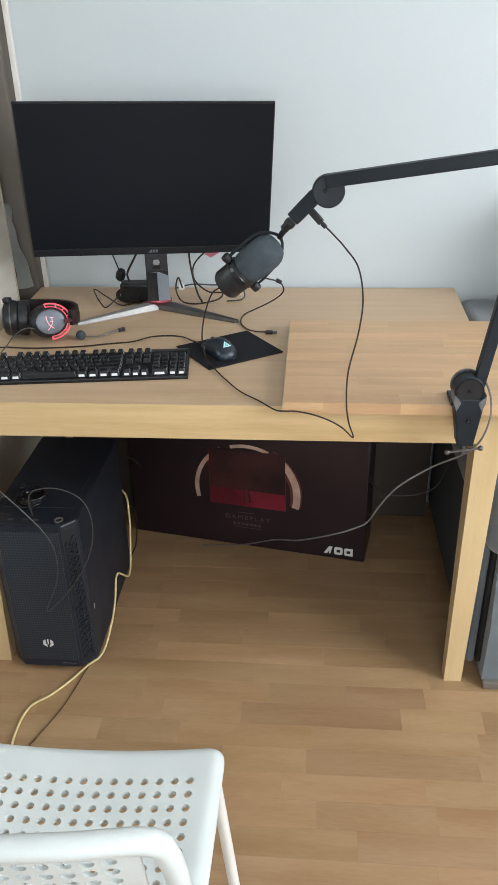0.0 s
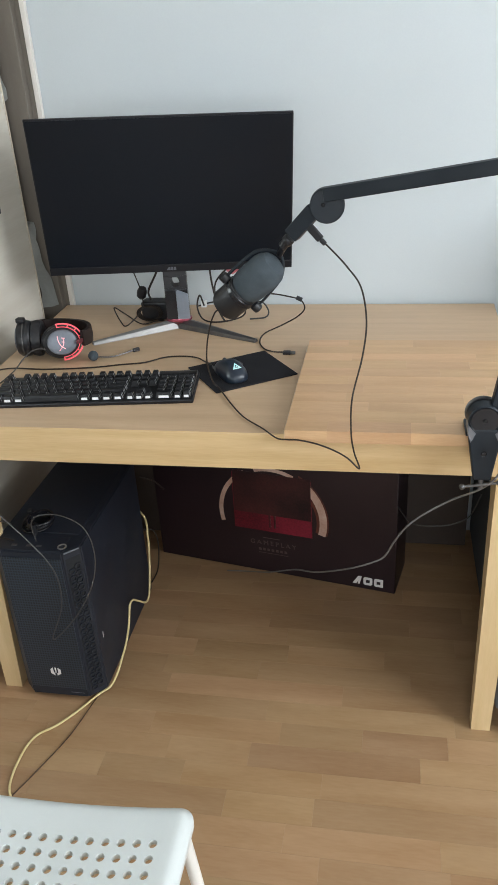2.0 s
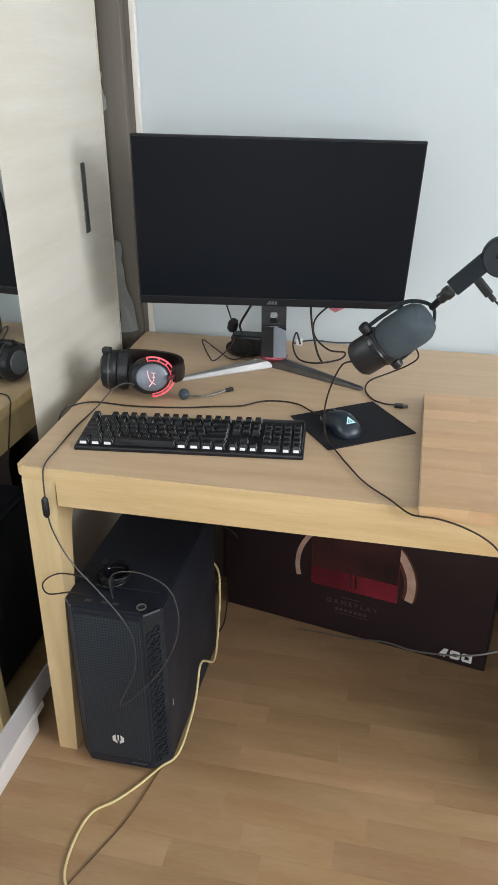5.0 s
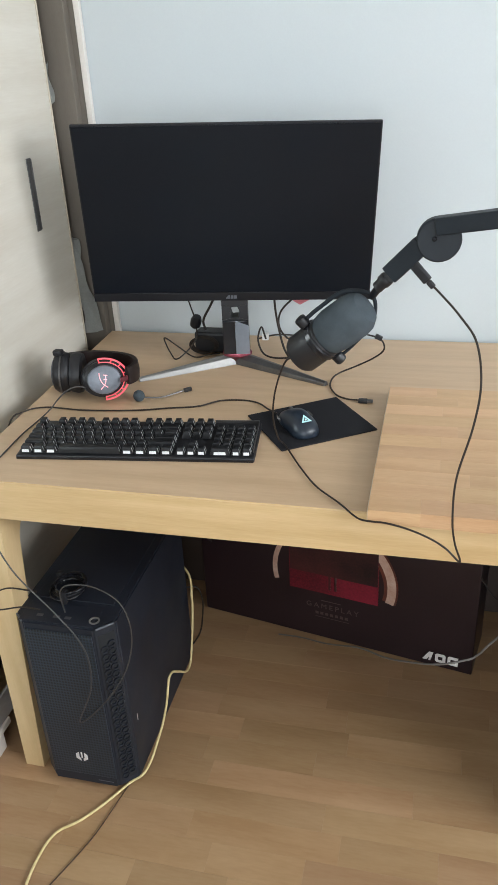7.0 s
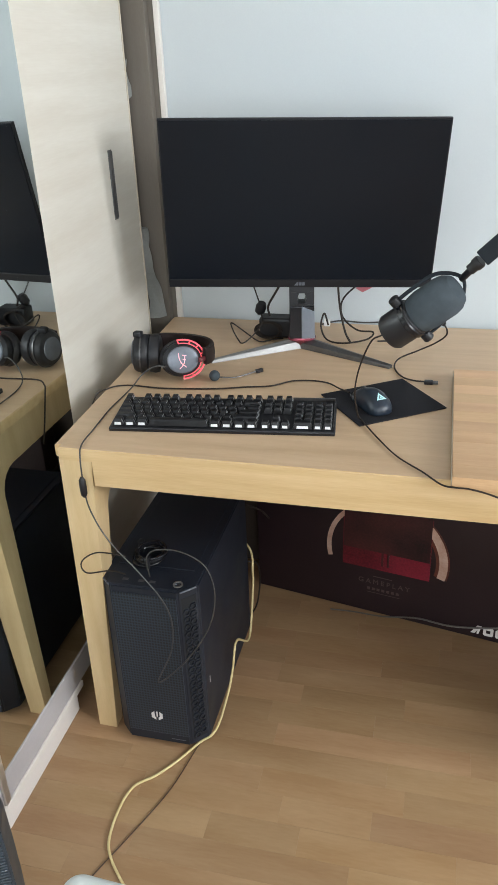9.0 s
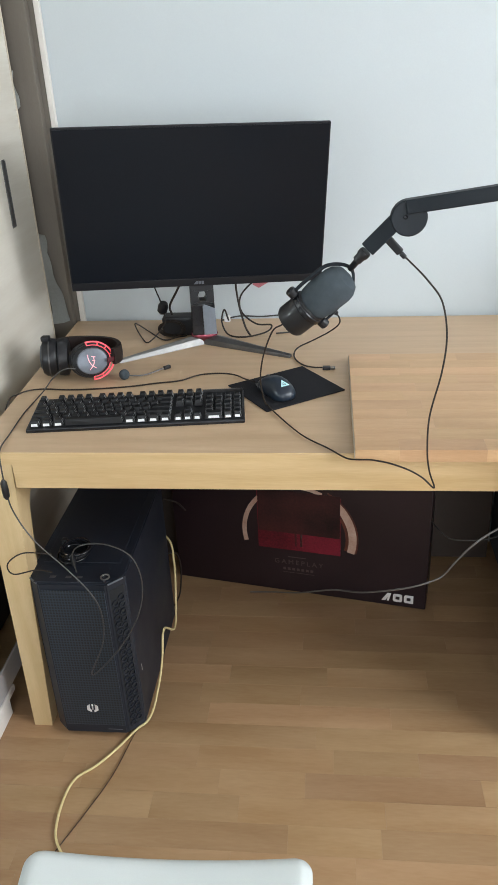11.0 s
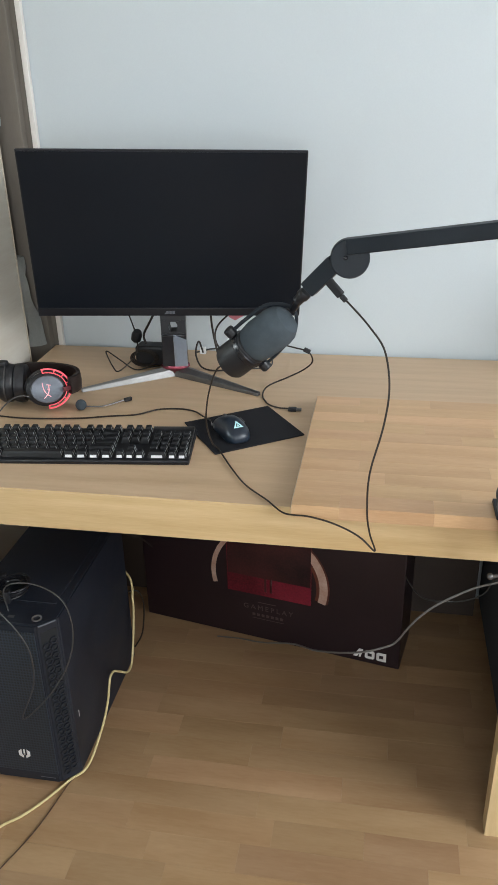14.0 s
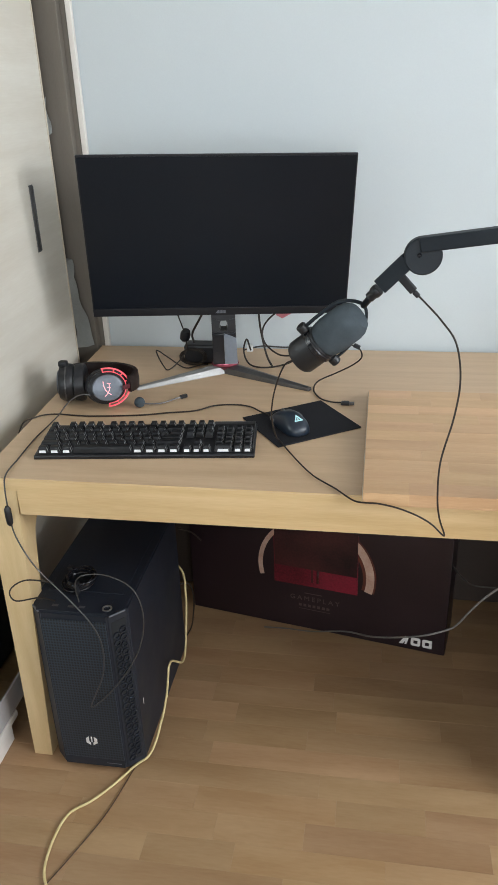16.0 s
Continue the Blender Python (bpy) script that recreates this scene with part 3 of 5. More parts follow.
def keycap(w, lit):
    if (w, lit) in key_meshes:
        return key_meshes[w, lit]
    hx, hy, h = w * U / 2 - 0.0012, U / 2 - 0.0010, 0.0125
    inset, skirt = 0.0036, 0.0080
    bm = bmesh.new()
    def loop(f, z, back=0.0):
        return [bm.verts.new((sx * (hx - inset * f), sy * (hy - inset * f) + back, z)) for sx, sy in ((-1, -1), (1, -1), (1, 1), (-1, 1))]
    l0, l1, l2, l3 = loop(0, 0), loop(skirt / h, skirt), loop(0.92, h - 0.0007, 0.0006), loop(1.15, h, 0.0006)
    for a, b, mi in ((l0, l1, 1), (l1, l2, 0), (l2, l3, 0)):
        for k in range(4):
            f = bm.faces.new((a[k], a[(k + 1) % 4], b[(k + 1) % 4], b[k]))
            f.material_index = 0
    bm.faces.new(l3)
    # thin pale lines painted for the backlight that leaks up the key's sides
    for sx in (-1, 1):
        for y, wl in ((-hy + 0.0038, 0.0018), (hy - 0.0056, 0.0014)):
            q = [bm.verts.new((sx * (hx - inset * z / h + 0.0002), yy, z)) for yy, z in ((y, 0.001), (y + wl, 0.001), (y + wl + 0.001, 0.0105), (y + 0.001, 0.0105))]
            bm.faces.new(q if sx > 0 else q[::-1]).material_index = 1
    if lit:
        # pale legend window low on the front face, its backlight painted as colour
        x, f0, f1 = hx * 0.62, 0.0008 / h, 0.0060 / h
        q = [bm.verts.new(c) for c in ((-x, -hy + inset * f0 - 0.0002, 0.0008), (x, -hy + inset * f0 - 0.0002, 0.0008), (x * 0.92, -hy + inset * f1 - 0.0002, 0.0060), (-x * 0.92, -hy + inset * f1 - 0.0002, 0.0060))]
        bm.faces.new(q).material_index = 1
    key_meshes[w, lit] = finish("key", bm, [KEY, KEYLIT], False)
    return key_meshes[w, lit]


def key(x, row, w=1.0):
    """x: left edge in key units; row: 0 is the top row."""
    lit = row == 5 and w < 3
    ob = new("key", keycap(w, lit))
    ob.parent = kb
    y = KD / 2 - 0.007 - (row + 0.5 + (0.25 if row else 0)) * U
    ob.location = (-KW / 2 + 0.005 + (x + w / 2) * U, y, 0.0055)


for x in (0, 2, 3, 4, 5, 6.5, 7.5, 8.5, 9.5, 11, 12, 13, 14):
    key(x, 0)
for row, widths in ((1, [1] * 13 + [2]), (2, [1.5] + [1] * 12 + [1.5]), (3, [1.75] + [1] * 11 + [2.25]), (4, [2.25] + [1] * 10 + [2.75]), (5, [1.25] * 3 + [6.25] + [1.25] * 4)):
    x = 0
    for w in widths:
        key(x, row, w)
        x += w
for k in range(3):
    for row in (0, 1, 2, 5):
        key(15.25 + k, row)
    for row in (2, 3, 4):
        key(18.5 + k, row)
key(16.25, 4)
for k in range(4):
    key(18.5 + k, 1)
key(18.5, 5, 2), key(20.5, 5), key(21.5, 2), key(21.5, 3), key(21.5, 4), key(21.5, 5)

# ---- mouse mat and mouse ----
pad = box(-0.1, -0.0865, 0.0005, 0.1, 0.0865, 0.0035, 0.001)
p = solo("mouse_mat", pad, PAD, "black cloth mouse mat lying askew on the desk", "mouse mat")
p.matrix_world = pose(-0.1665, 1.7215, H, 0, 0, 34.5)

mouse = thing("mouse", -0.186, 1.691, H + 0.0036, 0, 0, 124, "dark gaming mouse with a small glowing triangle mark", "mouse")
def mouse_shell():
    bm = bmesh.new()
    bmesh.ops.create_uvsphere(bm, u_segments=28, v_segments=18, radius=1)
    for v in bm.verts:
        x, y, z = v.co
        w = 0.031 * (1 - 0.16 * math.cos(x * 2.4) * (1 if x > -0.5 else 0.5))
        z2 = max(z, -0.25)
        v.co = Vector((x * 0.056, math.copysign(abs(y) ** 0.68, y) * w, (z2 + 0.25) * 0.030 * (1.0 - 0.22 * max(0, x)) ))
    return bm


part("shell", mouse_shell(), MOUSE, mouse)
part("wheel", move(lathe([(0.009, -0.003), (0.0105, -0.0015), (0.0105, 0.0015), (0.009, 0.003)], 16), pose(0.032, 0, 0.0215, 90, 0, 0)), GUN, mouse)
part("side_button", box(0.0, -0.031, 0.018, 0.022, -0.0275, 0.022, 0.001), GUN, mouse)
mk_m = pose(-0.035, 0, 0.0325, -90, -28, 0) @ pose(0, 0, 0, 0, 90, 0)
part("mark", move(ring_flat(0.0062, 0.0118, 90, 450, -0.0004, 0.0004, 3), mk_m), TEAL, mouse, "glowing teal triangle outline")
part("mark_core", move(ring_flat(0.0005, 0.0030, 90, 450, -0.0004, 0.0004, 3), mk_m), TEAL, mouse)
for sy in (-1, 1):
    for k in range(3):
        part("grip_rib", tube([(0.022 + 0.007 * k, sy * 0.0285, 0.010), (0.026 + 0.007 * k, sy * 0.0275, 0.016)], 0.0012, 6, straight=True), GUN, mouse)

# ---- headset ----
hs = thing("headset", -0.66, 1.80, H, 0, 0, 0, "black over-ear gaming headset with glowing red cup frame", "headset")
RC, LC = Vector((0.041, -0.028, 0.052)), Vector((-0.052, 0.006, 0.049))
axis = Vector((0.42, -0.88, 0.22)).normalized()
def cup_m(c, d):
    return Matrix.Translation(c) @ d.to_track_quat("Z", "Y").to_matrix().to_4x4()


e1 = Vector((0, 0, 1)).cross(axis).normalized()
e2 = axis.cross(e1)
# the ear cups are oval: longer along the desk than they are high
mr = Matrix(((e1.x, e2.x, axis.x, RC.x), (e1.y, e2.y, axis.y, RC.y), (e1.z, e2.z, axis.z, RC.z), (0, 0, 0, 1))) @ Matrix.Diagonal((1.0, 0.86, 1.0, 1.0))
part("right_cushion", move(lathe([(0.036, -0.036), (0.047, -0.032), (0.050, -0.022), (0.046, -0.012), (0.040, -0.010)], 30), mr), LEATHER, hs, "soft black ear cushion")
rc = part("right_cup", move(lathe([(0.043, -0.0098), (0.0455, -0.003), (0.0445, 0.006), (0.037, 0.012), (0.036, 0.0125)], 30), mr), BLACK, hs)
part("cup_plate", move(lathe([(0.0358, 0.0126), (0.034, 0.0155), (0.026, 0.0175), (0.012, 0.0182), (0.001, 0.0183)], 30), mr), CUP, rc, "grey convex cup plate")
stroke = join(tube([(-0.009, 0.019, 0.0184), (-0.0085, 0.006, 0.0190), (-0.004, -0.008, 0.0190), (0.006, -0.019, 0.0182)], 0.0010, 6, 5), tube([(-0.009, -0.022, 0.0180), (-0.002, -0.014, 0.0188), (0.003, -0.004, 0.0192), (0.004, 0.012, 0.0188)], 0.0010, 6, 5),
              tube([(-0.001, 0.013, 0.0188), (0.008, 0.011, 0.0188)], 0.0010, 6, 2), tube([(-0.001, 0.002, 0.0191), (0.006, 0.0005, 0.0190)], 0.0009, 6, 2))
part("cup_mark", move(stroke, mr), LOGO_LIT, rc, "glowing pale red mark")
# red open frame round the plate: a rim, an inner rim and cross bars
frame_bm = move(ring_flat(0.0492, 0.0530, -92, 100, -0.002, 0.002, 30), pose(0, 0, 0, -90, 0, 0))
frame_bm = join(frame_bm, move(ring_flat(0.0415, 0.0436, -92, 100, -0.002, 0.002, 30), pose(0, 0, 0.004, -90, 0, 0)))
for a in (-90, -64, -38, -12, 14, 40, 66, 98):
    frame_bm = join(frame_bm, move(box(0.0434, -0.0013, -0.002, 0.0494, 0.0013, 0.004, 0.0004), pose(0, 0, 0, 0, 0, a)))
part("cup_frame", move(frame_bm, mr @ pose(0, 0, 0.004, 0, 0, 0)), RED, hs, "glowing red open metal frame")
ml = cup_m(LC, Vector((-0.96, -0.24, 0.06)).normalized()) @ Matrix.Diagonal((0.95, 0.95, 1, 1))
part("left_cushion", move(lathe([(0.034, -0.030), (0.045, -0.026), (0.0475, -0.016), (0.045, -0.004), (0.040, -0.002)], 30), ml), LEATHER, hs, "soft black ear cushion")
part("left_cup", move(lathe([(0.041, -0.0018), (0.0455, 0.003), (0.0465, 0.010), (0.0465, 0.024), (0.041, 0.032), (0.030, 0.035), (0.001, 0.0355)], 30), ml), BLACK, hs)
part("left_plate", move(lathe([(0.030, 0.0352), (0.029, 0.0372), (0.018, 0.0384), (0.001, 0.0388)], 30), ml), CUP, hs, "grey convex cup plate")
part("left_yoke", move(ring_flat(0.0468, 0.0492, 0, 360, -0.0015, 0.0015, 32), ml @ pose(0, 0, 0.016, 90, 0, 0)), GUN, hs, "grey metal yoke")
def ribbon(points, z0, z1, t):
    pts = curve_points([(x, y, 0) for x, y in points], 8)
    bm = bmesh.new()
    rows = []
    for i, p in enumerate(pts):
        d = (pts[min(i + 1, len(pts) - 1)] - pts[max(i - 1, 0)]).normalized()
        n = Vector((-d.y, d.x, 0)) * t / 2
        rows.append([bm.verts.new(q) for q in (p + n + Vector((0, 0, z0)), p + n * 1.4 + Vector((0, 0, (z0 + z1) / 2)), p + n + Vector((0, 0, z1)), p - n + Vector((0, 0, z1)), p - n * 1.4 + Vector((0, 0, (z0 + z1) / 2)), p - n + Vector((0, 0, z0)))])
    for a, b in zip(rows, rows[1:]):
        for k in range(6):
            bm.faces.new((a[k], a[(k + 1) % 6], b[(k + 1) % 6], b[k]))
    bm.faces.new(rows[0]), bm.faces.new(rows[-1][::-1])
    return bm


part("headband", ribbon([(-0.075, 0.045), (-0.03, 0.066), (0.03, 0.066), (0.074, 0.050), (0.097, 0.022), (0.100, -0.004), (0.092, -0.022)], 0.040, 0.078, 0.009), BAND, hs, "padded dark brown-black headband")
part("yoke_bar", ribbon([(0.093, -0.021), (0.088, -0.030), (0.082, -0.036)], 0.050, 0.060, 0.004), REDMETAL, hs, "dark red yoke bar")
part("slider", box(-0.080, -0.012, 0.092, -0.060, 0.006, 0.104, 0.003), BLACK, hs)

boom = thing("boom_microphone", -0.548, 1.781, H, 0, 0, 0, "detached headset boom microphone lying on the desk", "microphone")
bm = bmesh.new()
bmesh.ops.create_uvsphere(bm, u_segments=16, v_segments=10, radius=0.0125)
part("foam_ball", move(bm, pose(0, 0, 0.0127)), FOAM, boom, "round grey foam windscreen")
part("stem", tube([(0.010, 0.004, 0.008), (0.045, 0.019, 0.004), (0.085, 0.058, 0.006)], 0.0018, 8), GUN, boom)
part("jack", move(box(-0.004, -0.004, 0.0, 0.004, 0.014, 0.008, 0.001), pose(0.086, 0.058, 0.002, 0, 0, -45)), BLACK, boom)

# ---- microphone on its arm ----
J1, J2, J3 = Vector((0.057, 1.432, 1.183)), Vector((0.395, 1.362, 1.238)), Vector((0.332, 1.364, 0.829))
arm = thing("microphone_boom", label="black jointed boom arm clamped to the desk edge", category="microphone arm")
def disc(c, r, t, nrm=(0.05, -1, 0.0)):
    return move(lathe([(r - 0.002, -t / 2), (r, -t / 2 + 0.002), (r, t / 2 - 0.002), (r - 0.002, t / 2)], 32), cup_m(c, Vector(nrm).normalized()))


def bar(a, b, w, t, name, material=ARM):
    d = b - a
    m = Matrix.Translation(a) @ Matrix(((d.normalized().x, 0, 0, 0), (d.normalized().y, 1, 0, 0), (d.normalized().z, 0, 1, 0), (0, 0, 0, 1)))
    x = d.normalized()
    y = Vector((0, 0, 1)).cross(x).normalized() if abs(x.z) < 0.9 else Vector((0, 1, 0))
    z = x.cross(y).normalized()
    y = z.cross(x).normalized()
    m = Matrix(((x.x, y.x, z.x, a.x), (x.y, y.y, z.y, a.y), (x.z, y.z, z.z, a.z), (0, 0, 0, 1)))
    return move(box(0, -t / 2, -w / 2, d.length, t / 2, w / 2, 0.002), m)


off = Vector((0.0, 0.0, 0.0185))
part("upper_bar", bar(J1 + off + Vector((-0.004, 0, -0.001)), J2 + off + Vector((0.004, 0, 0)), 0.023, 0.024, "upper_bar"), ARM, arm)
lo = Vector((0.019, 0, 0))
part("lower_bar", bar(J3 + lo + Vector((0, 0, 0.006)), J2 + lo * 0.7 + Vector((0, 0, -0.012)), 0.022, 0.020, "lower_bar"), ARM, arm)
for c, r in ((J1, 0.0295), (J2, 0.029), (J3, 0.028)):
    if c is not J3:
        jd = part("joint_disc", disc(c + Vector((0, 0.001, 0)), r, 0.018 if c is J1 else 0.024), ARM, arm)
        part("bolt", disc(c + (Vector((-0.006, -0.0085, 0.002)) if c is J1 else Vector((0.0, -0.0115, 0.0))), 0.0035, 0.003), GLOSS, jd)
        continue
    jd = part("joint_disc", disc(c + Vector((0, -0.003, 0)), r, 0.030), ARM, arm)
    part("cap", join(disc(c + Vector((0.0008, -0.0182, 0)), r * 0.90, 0.0012), disc(c + Vector((0.0009, -0.0205, 0)), 0.0035, 0.002)), BLACK, jd)
part("lower_bracket", join(disc(J3 + Vector((-0.001, 0.0165, 0.002)), 0.0305, 0.006)), GUN, arm, "grey joint bracket")
cl = part("clamp", prism([(-0.029, 0.0), (-0.024, 0.008), (0.024, 0.008), (0.029, 0.0), (0.017, -0.094), (-0.014, -0.094)], -0.020, 0.018, 0.003), ARM, arm)
for sx in (-1, 1):
    sh = part("shoulder", prism([(sx * 0.030, 0.012), (sx * 0.0305, -0.004), (sx * 0.024, -0.022), (sx * 0.016, -0.004)][::sx], -0.0205, 0.0175, 0.001), SHOULDER, arm, "pale grey metal shoulder")
    sh.location = (J3.x + 0.003, J3.y - 0.001, J3.z - 0.020)
cl.location = (J3.x + 0.003, J3.y, J3.z - 0.024)
part("clamp_jaw", box(0.305, 1.3705, BZ + 0.0008, 0.365, 1.43, BZ + 0.009, 0.002), ARM, arm)
sc = part("screw", tube([(0.335, 1.350, 0.714), (0.335, 1.348, 0.692)], 0.005, 10, straight=True), GUN, arm)
tb = tube([(0.303, 1.345, 0.696), (0.367, 1.345, 0.707)], 0.0028, 10, straight=True)
for e in ((0.303, 1.345, 0.696), (0.367, 1.345, 0.707)):
    q = bmesh.new()
    bmesh.ops.create_uvsphere(q, u_segments=12, v_segments=8, radius=0.0055, matrix=Matrix.Translation(e))
    tb = join(tb, q)
part("tommy_bar", tb, GUN, sc, "small steel tommy bar")
part("bolt", disc((0.334, 1.331, 0.772), 0.005, 0.002, (0, -1, 0)), GLOSS, arm)
# the head bracket that leads from the joint down to the microphone
A, B = Vector((0.036, 1.437, 1.176)), Vector((-0.006, 1.448, 1.131))
part("head_bracket", bar(A, B, 0.027, 0.024, "head_bracket"), ARM, arm)
C = Vector((-0.016, 1.450, 1.119))
part("head_collar", move(lathe([(0.0095, 0), (0.0105, 0.002), (0.0105, 0.010), (0.0085, 0.013), (0.0085, 0.022)], 20), along(C - (B - A).normalized() * 0.010, C + (B - A).normalized())), BLACK, arm)

mic = thing("microphone", label="grey foam-fronted broadcast microphone in a metal yoke", category="microphone")
MC = Vector((-0.094, 1.475, 1.033))
AX = Vector((0.755, -0.17, 0.635)).normalized()
mm = cup_m(MC, AX)
part("body", move(lathe([(0.018, -0.068), (0.028, -0.067), (0.0315, -0.061), (0.0315, -0.012), (0.030, -0.010)], 32), mm), BLACK, mic)
part("ring", move(lathe([(0.032, -0.026), (0.0338, -0.024), (0.0338, -0.016), (0.032, -0.014)], 32), mm), GLOSS, mic, "glossy black ring")
part("windscreen", move(lathe([(0.029, -0.0098), (0.032, -0.006), (0.0345, 0.01), (0.0342, 0.048), (0.0315, 0.060), (0.0245, 0.070), (0.012, 0.0745), (0.001, 0.0755)], 32), mm), FOAM, mic, "grey foam windscreen")
SIDE = (Vector((-0.062, -0.013, 0.058)) - AX * Vector((-0.062, -0.013, 0.058)).dot(AX)).normalized()
back = AX.cross(SIDE)
if back.y < 0:
    back = -back
kn1, kn2 = MC - AX * 0.020 + SIDE * 0.0405, MC - AX * 0.020 - SIDE * 0.0405
SH = Vector((-0.050, 1.468, 1.078)) + back * 0.03
part("yoke", tube([kn1, kn1 + AX * 0.035 + back * 0.006, MC + AX * 0.058 + SIDE * 0.034 + back * 0.014, MC + AX * 0.080 + back * 0.022, MC + AX * 0.054 - SIDE * 0.032 + back * 0.018, kn2 + AX * 0.030 + back * 0.008, kn2], 0.0036, 8, 8, flat=0.7), ARM, mic, "thin black metal yoke")
part("shaft", tube([MC + AX * 0.079 + back * 0.022, C], 0.0058, 12, straight=True), BLACK, mic)
for kpt, sg in ((kn1, 1), (kn2, -1)):
    part("knob", move(lathe([(0.008, -0.007), (0.0095, -0.005), (0.0095, 0.006), (0.008, 0.008)], 14), cup_m(kpt, SIDE * sg)), BLACK, mic, "small black thumb knob")

# ---- cables on and about the desk ----
cable([(-0.146, 1.489, 0.992), (-0.160, 1.510, 0.978), (-0.176, 1.535, 0.961), (-0.190, 1.545, 0.93), (-0.203, 1.560, 0.885), (-0.208, 1.568, 0.84), (-0.203, 1.585, 0.792), (-0.196, 1.609, 0.7665), (-0.157, 1.538, 0.7640), (-0.118, 1.474, 0.7640), (-0.073, 1.426, 0.7640), (-0.040, 1.386, 0.7645), (-0.018, 1.3735, 0.768),
       (0.004, 1.370, 0.7695), (0.036, 1.368, 0.764), (0.070, 1.366, 0.752), (0.096, 1.364, 0.737), (0.118, 1.360, 0.718), (0.108, 1.362, 0.75), (0.102, 1.364, 0.79), (0.103, 1.372, 0.855), (0.120, 1.384, 0.931), (0.126, 1.395, 0.992), (0.116, 1.404, 1.049), (0.092, 1.412, 1.083), (0.065, 1.422, 1.110), (0.040, 1.430, 1.132)],
      0.0016, CABLE, "thin black microphone cable looping over the desk edge")
pl = thing("usb_plug", label="black plug hanging below the microphone joint", category="plug")
part("shell", join(bar(Vector((0.046, 1.428, 1.127)), Vector((0.024, 1.434, 1.150)), 0.013, 0.009, "s"), bar(Vector((0.054, 1.426, 1.119)), Vector((0.046, 1.428, 1.127)), 0.008, 0.007, "s")), BLACK, pl)
cable([(-0.085, 1.833, 0.7655), (-0.110, 1.840, 0.7640), (-0.136, 1.863, 0.7630), (-0.155, 1.914, 0.7630), (-0.148, 1.960, 0.768), (-0.105, 1.975, 0.785), (-0.066, 1.97, 0.808), (-0.044, 1.955, 0.834), (-0.052, 1.95, 0.858), (-0.082, 1.952, 0.867), (-0.13, 1.960, 0.872), (-0.17, 1.975, 0.86)], 0.0019, CABLE, "short black cable with a loose plug on the desk")
pl = thing("usb_plug", label="loose black plug with a steel tip on the desk", category="plug")
part("shell", box(-0.085, 1.827, 0.7605, -0.0665, 1.839, 0.7685, 0.0015), BLACK, pl)
part("tip", box(-0.0664, 1.8285, 0.7618, -0.0555, 1.8375, 0.7668, 0.0004), GUN, pl, "steel plug tip")
cable([(-0.236, 1.728, 0.774), (-0.262, 1.765, 0.766), (-0.290, 1.798, 0.763), (-0.326, 1.809, 0.7625), (-0.373, 1.800, 0.7625), (-0.413, 1.766, 0.7625), (-0.470, 1.750, 0.7625), (-0.537, 1.730, 0.7625), (-0.647, 1.716, 0.7625), (-0.735, 1.720, 0.7625), (-0.772, 1.690, 0.7640), (-0.790, 1.655, 0.752), (-0.800, 1.60, 0.66)], 0.0018, CABLE, "black mouse cable running behind the keyboard")
cable([(-0.650, 1.742, 0.803), (-0.664, 1.733, 0.808), (-0.682, 1.724, 0.803), (-0.700, 1.714, 0.788), (-0.714, 1.698, 0.7700), (-0.722, 1.660, 0.7625), (-0.724, 1.585, 0.7625), (-0.718, 1.490, 0.7625), (-0.712, 1.425, 0.7640), (-0.705, 1.397, 0.750), (-0.704, 1.393, 0.686), (-0.699, 1.395, 0.634), (-0.668, 1.392, 0.570), (-0.612, 1.392, 0.500), (-0.570, 1.392, 0.440), (-0.552, 1.392, 0.383), (-0.559, 1.392, 0.304), (-0.598, 1.394, 0.206), (-0.532, 1.394, 0.276), (-0.476, 1.396, 0.371), (-0.457, 1.400, 0.456), (-0.473, 1.404, 0.522), (-0.524, 1.410, 0.548), (-0.580, 1.418, 0.540), (-0.606, 1.425, 0.512), (-0.606, 1.430, 0.462)],
      0.0015, CABLE_GREY, "thin headset cable hanging from the desk edge to the computer")
rmt = thing("inline_control", label="small black inline volume control on the headset cable", category="cable control")
part("body", move(lathe([(0.003, -0.022), (0.0065, -0.016), (0.007, 0.0), (0.0065, 0.016), (0.003, 0.022)], 14), pose(-0.7035, 1.389, 0.690)), BLACK, rmt)
cable([(-0.640, 1.402, 0.529), (-0.700, 1.398, 0.532), (-0.736, 1.394, 0.507), (-0.728, 1.394, 0.481), (-0.680, 1.402, 0.487), (-0.660, 1.43, 0.461)], 0.0016, CABLE, "thin black cable loop at the desk leg")

# behind the monitor
ad = thing("power_adapter", label="black power adapter brick with coiled lead behind the stand", category="power adapter")
part("brick", box(-0.515, 2.085, H + 0.0005, -0.430, 2.135, H + 0.052, 0.006), BLACK, ad)
part("coil", join(*[tube([(-0.49 + 0.032 * math.cos(a) + 0.003 * k, 2.07 + 0.004 * k, 0.785 + 0.020 * math.sin(a)) for a in [i * math.pi / 6 for i in range(13)]], 0.0022, 6, 3) for k in range(3)]), CABLE, ad)
wp = thing("wall_plug", label="black plug dangling under the monitor", category="plug")
part("body", move(lathe([(0.006, -0.018), (0.013, -0.010), (0.014, 0.006), (0.010, 0.017)], 16), pose(-0.512, 2.10, 0.834, 15, 20, 0)), BLACK, wp)
cable([(-0.545, 2.11, 0.93), (-0.530, 2.11, 0.885), (-0.516, 2.10, 0.852)], 0.0019, CABLE, "thin black cable behind the monitor")
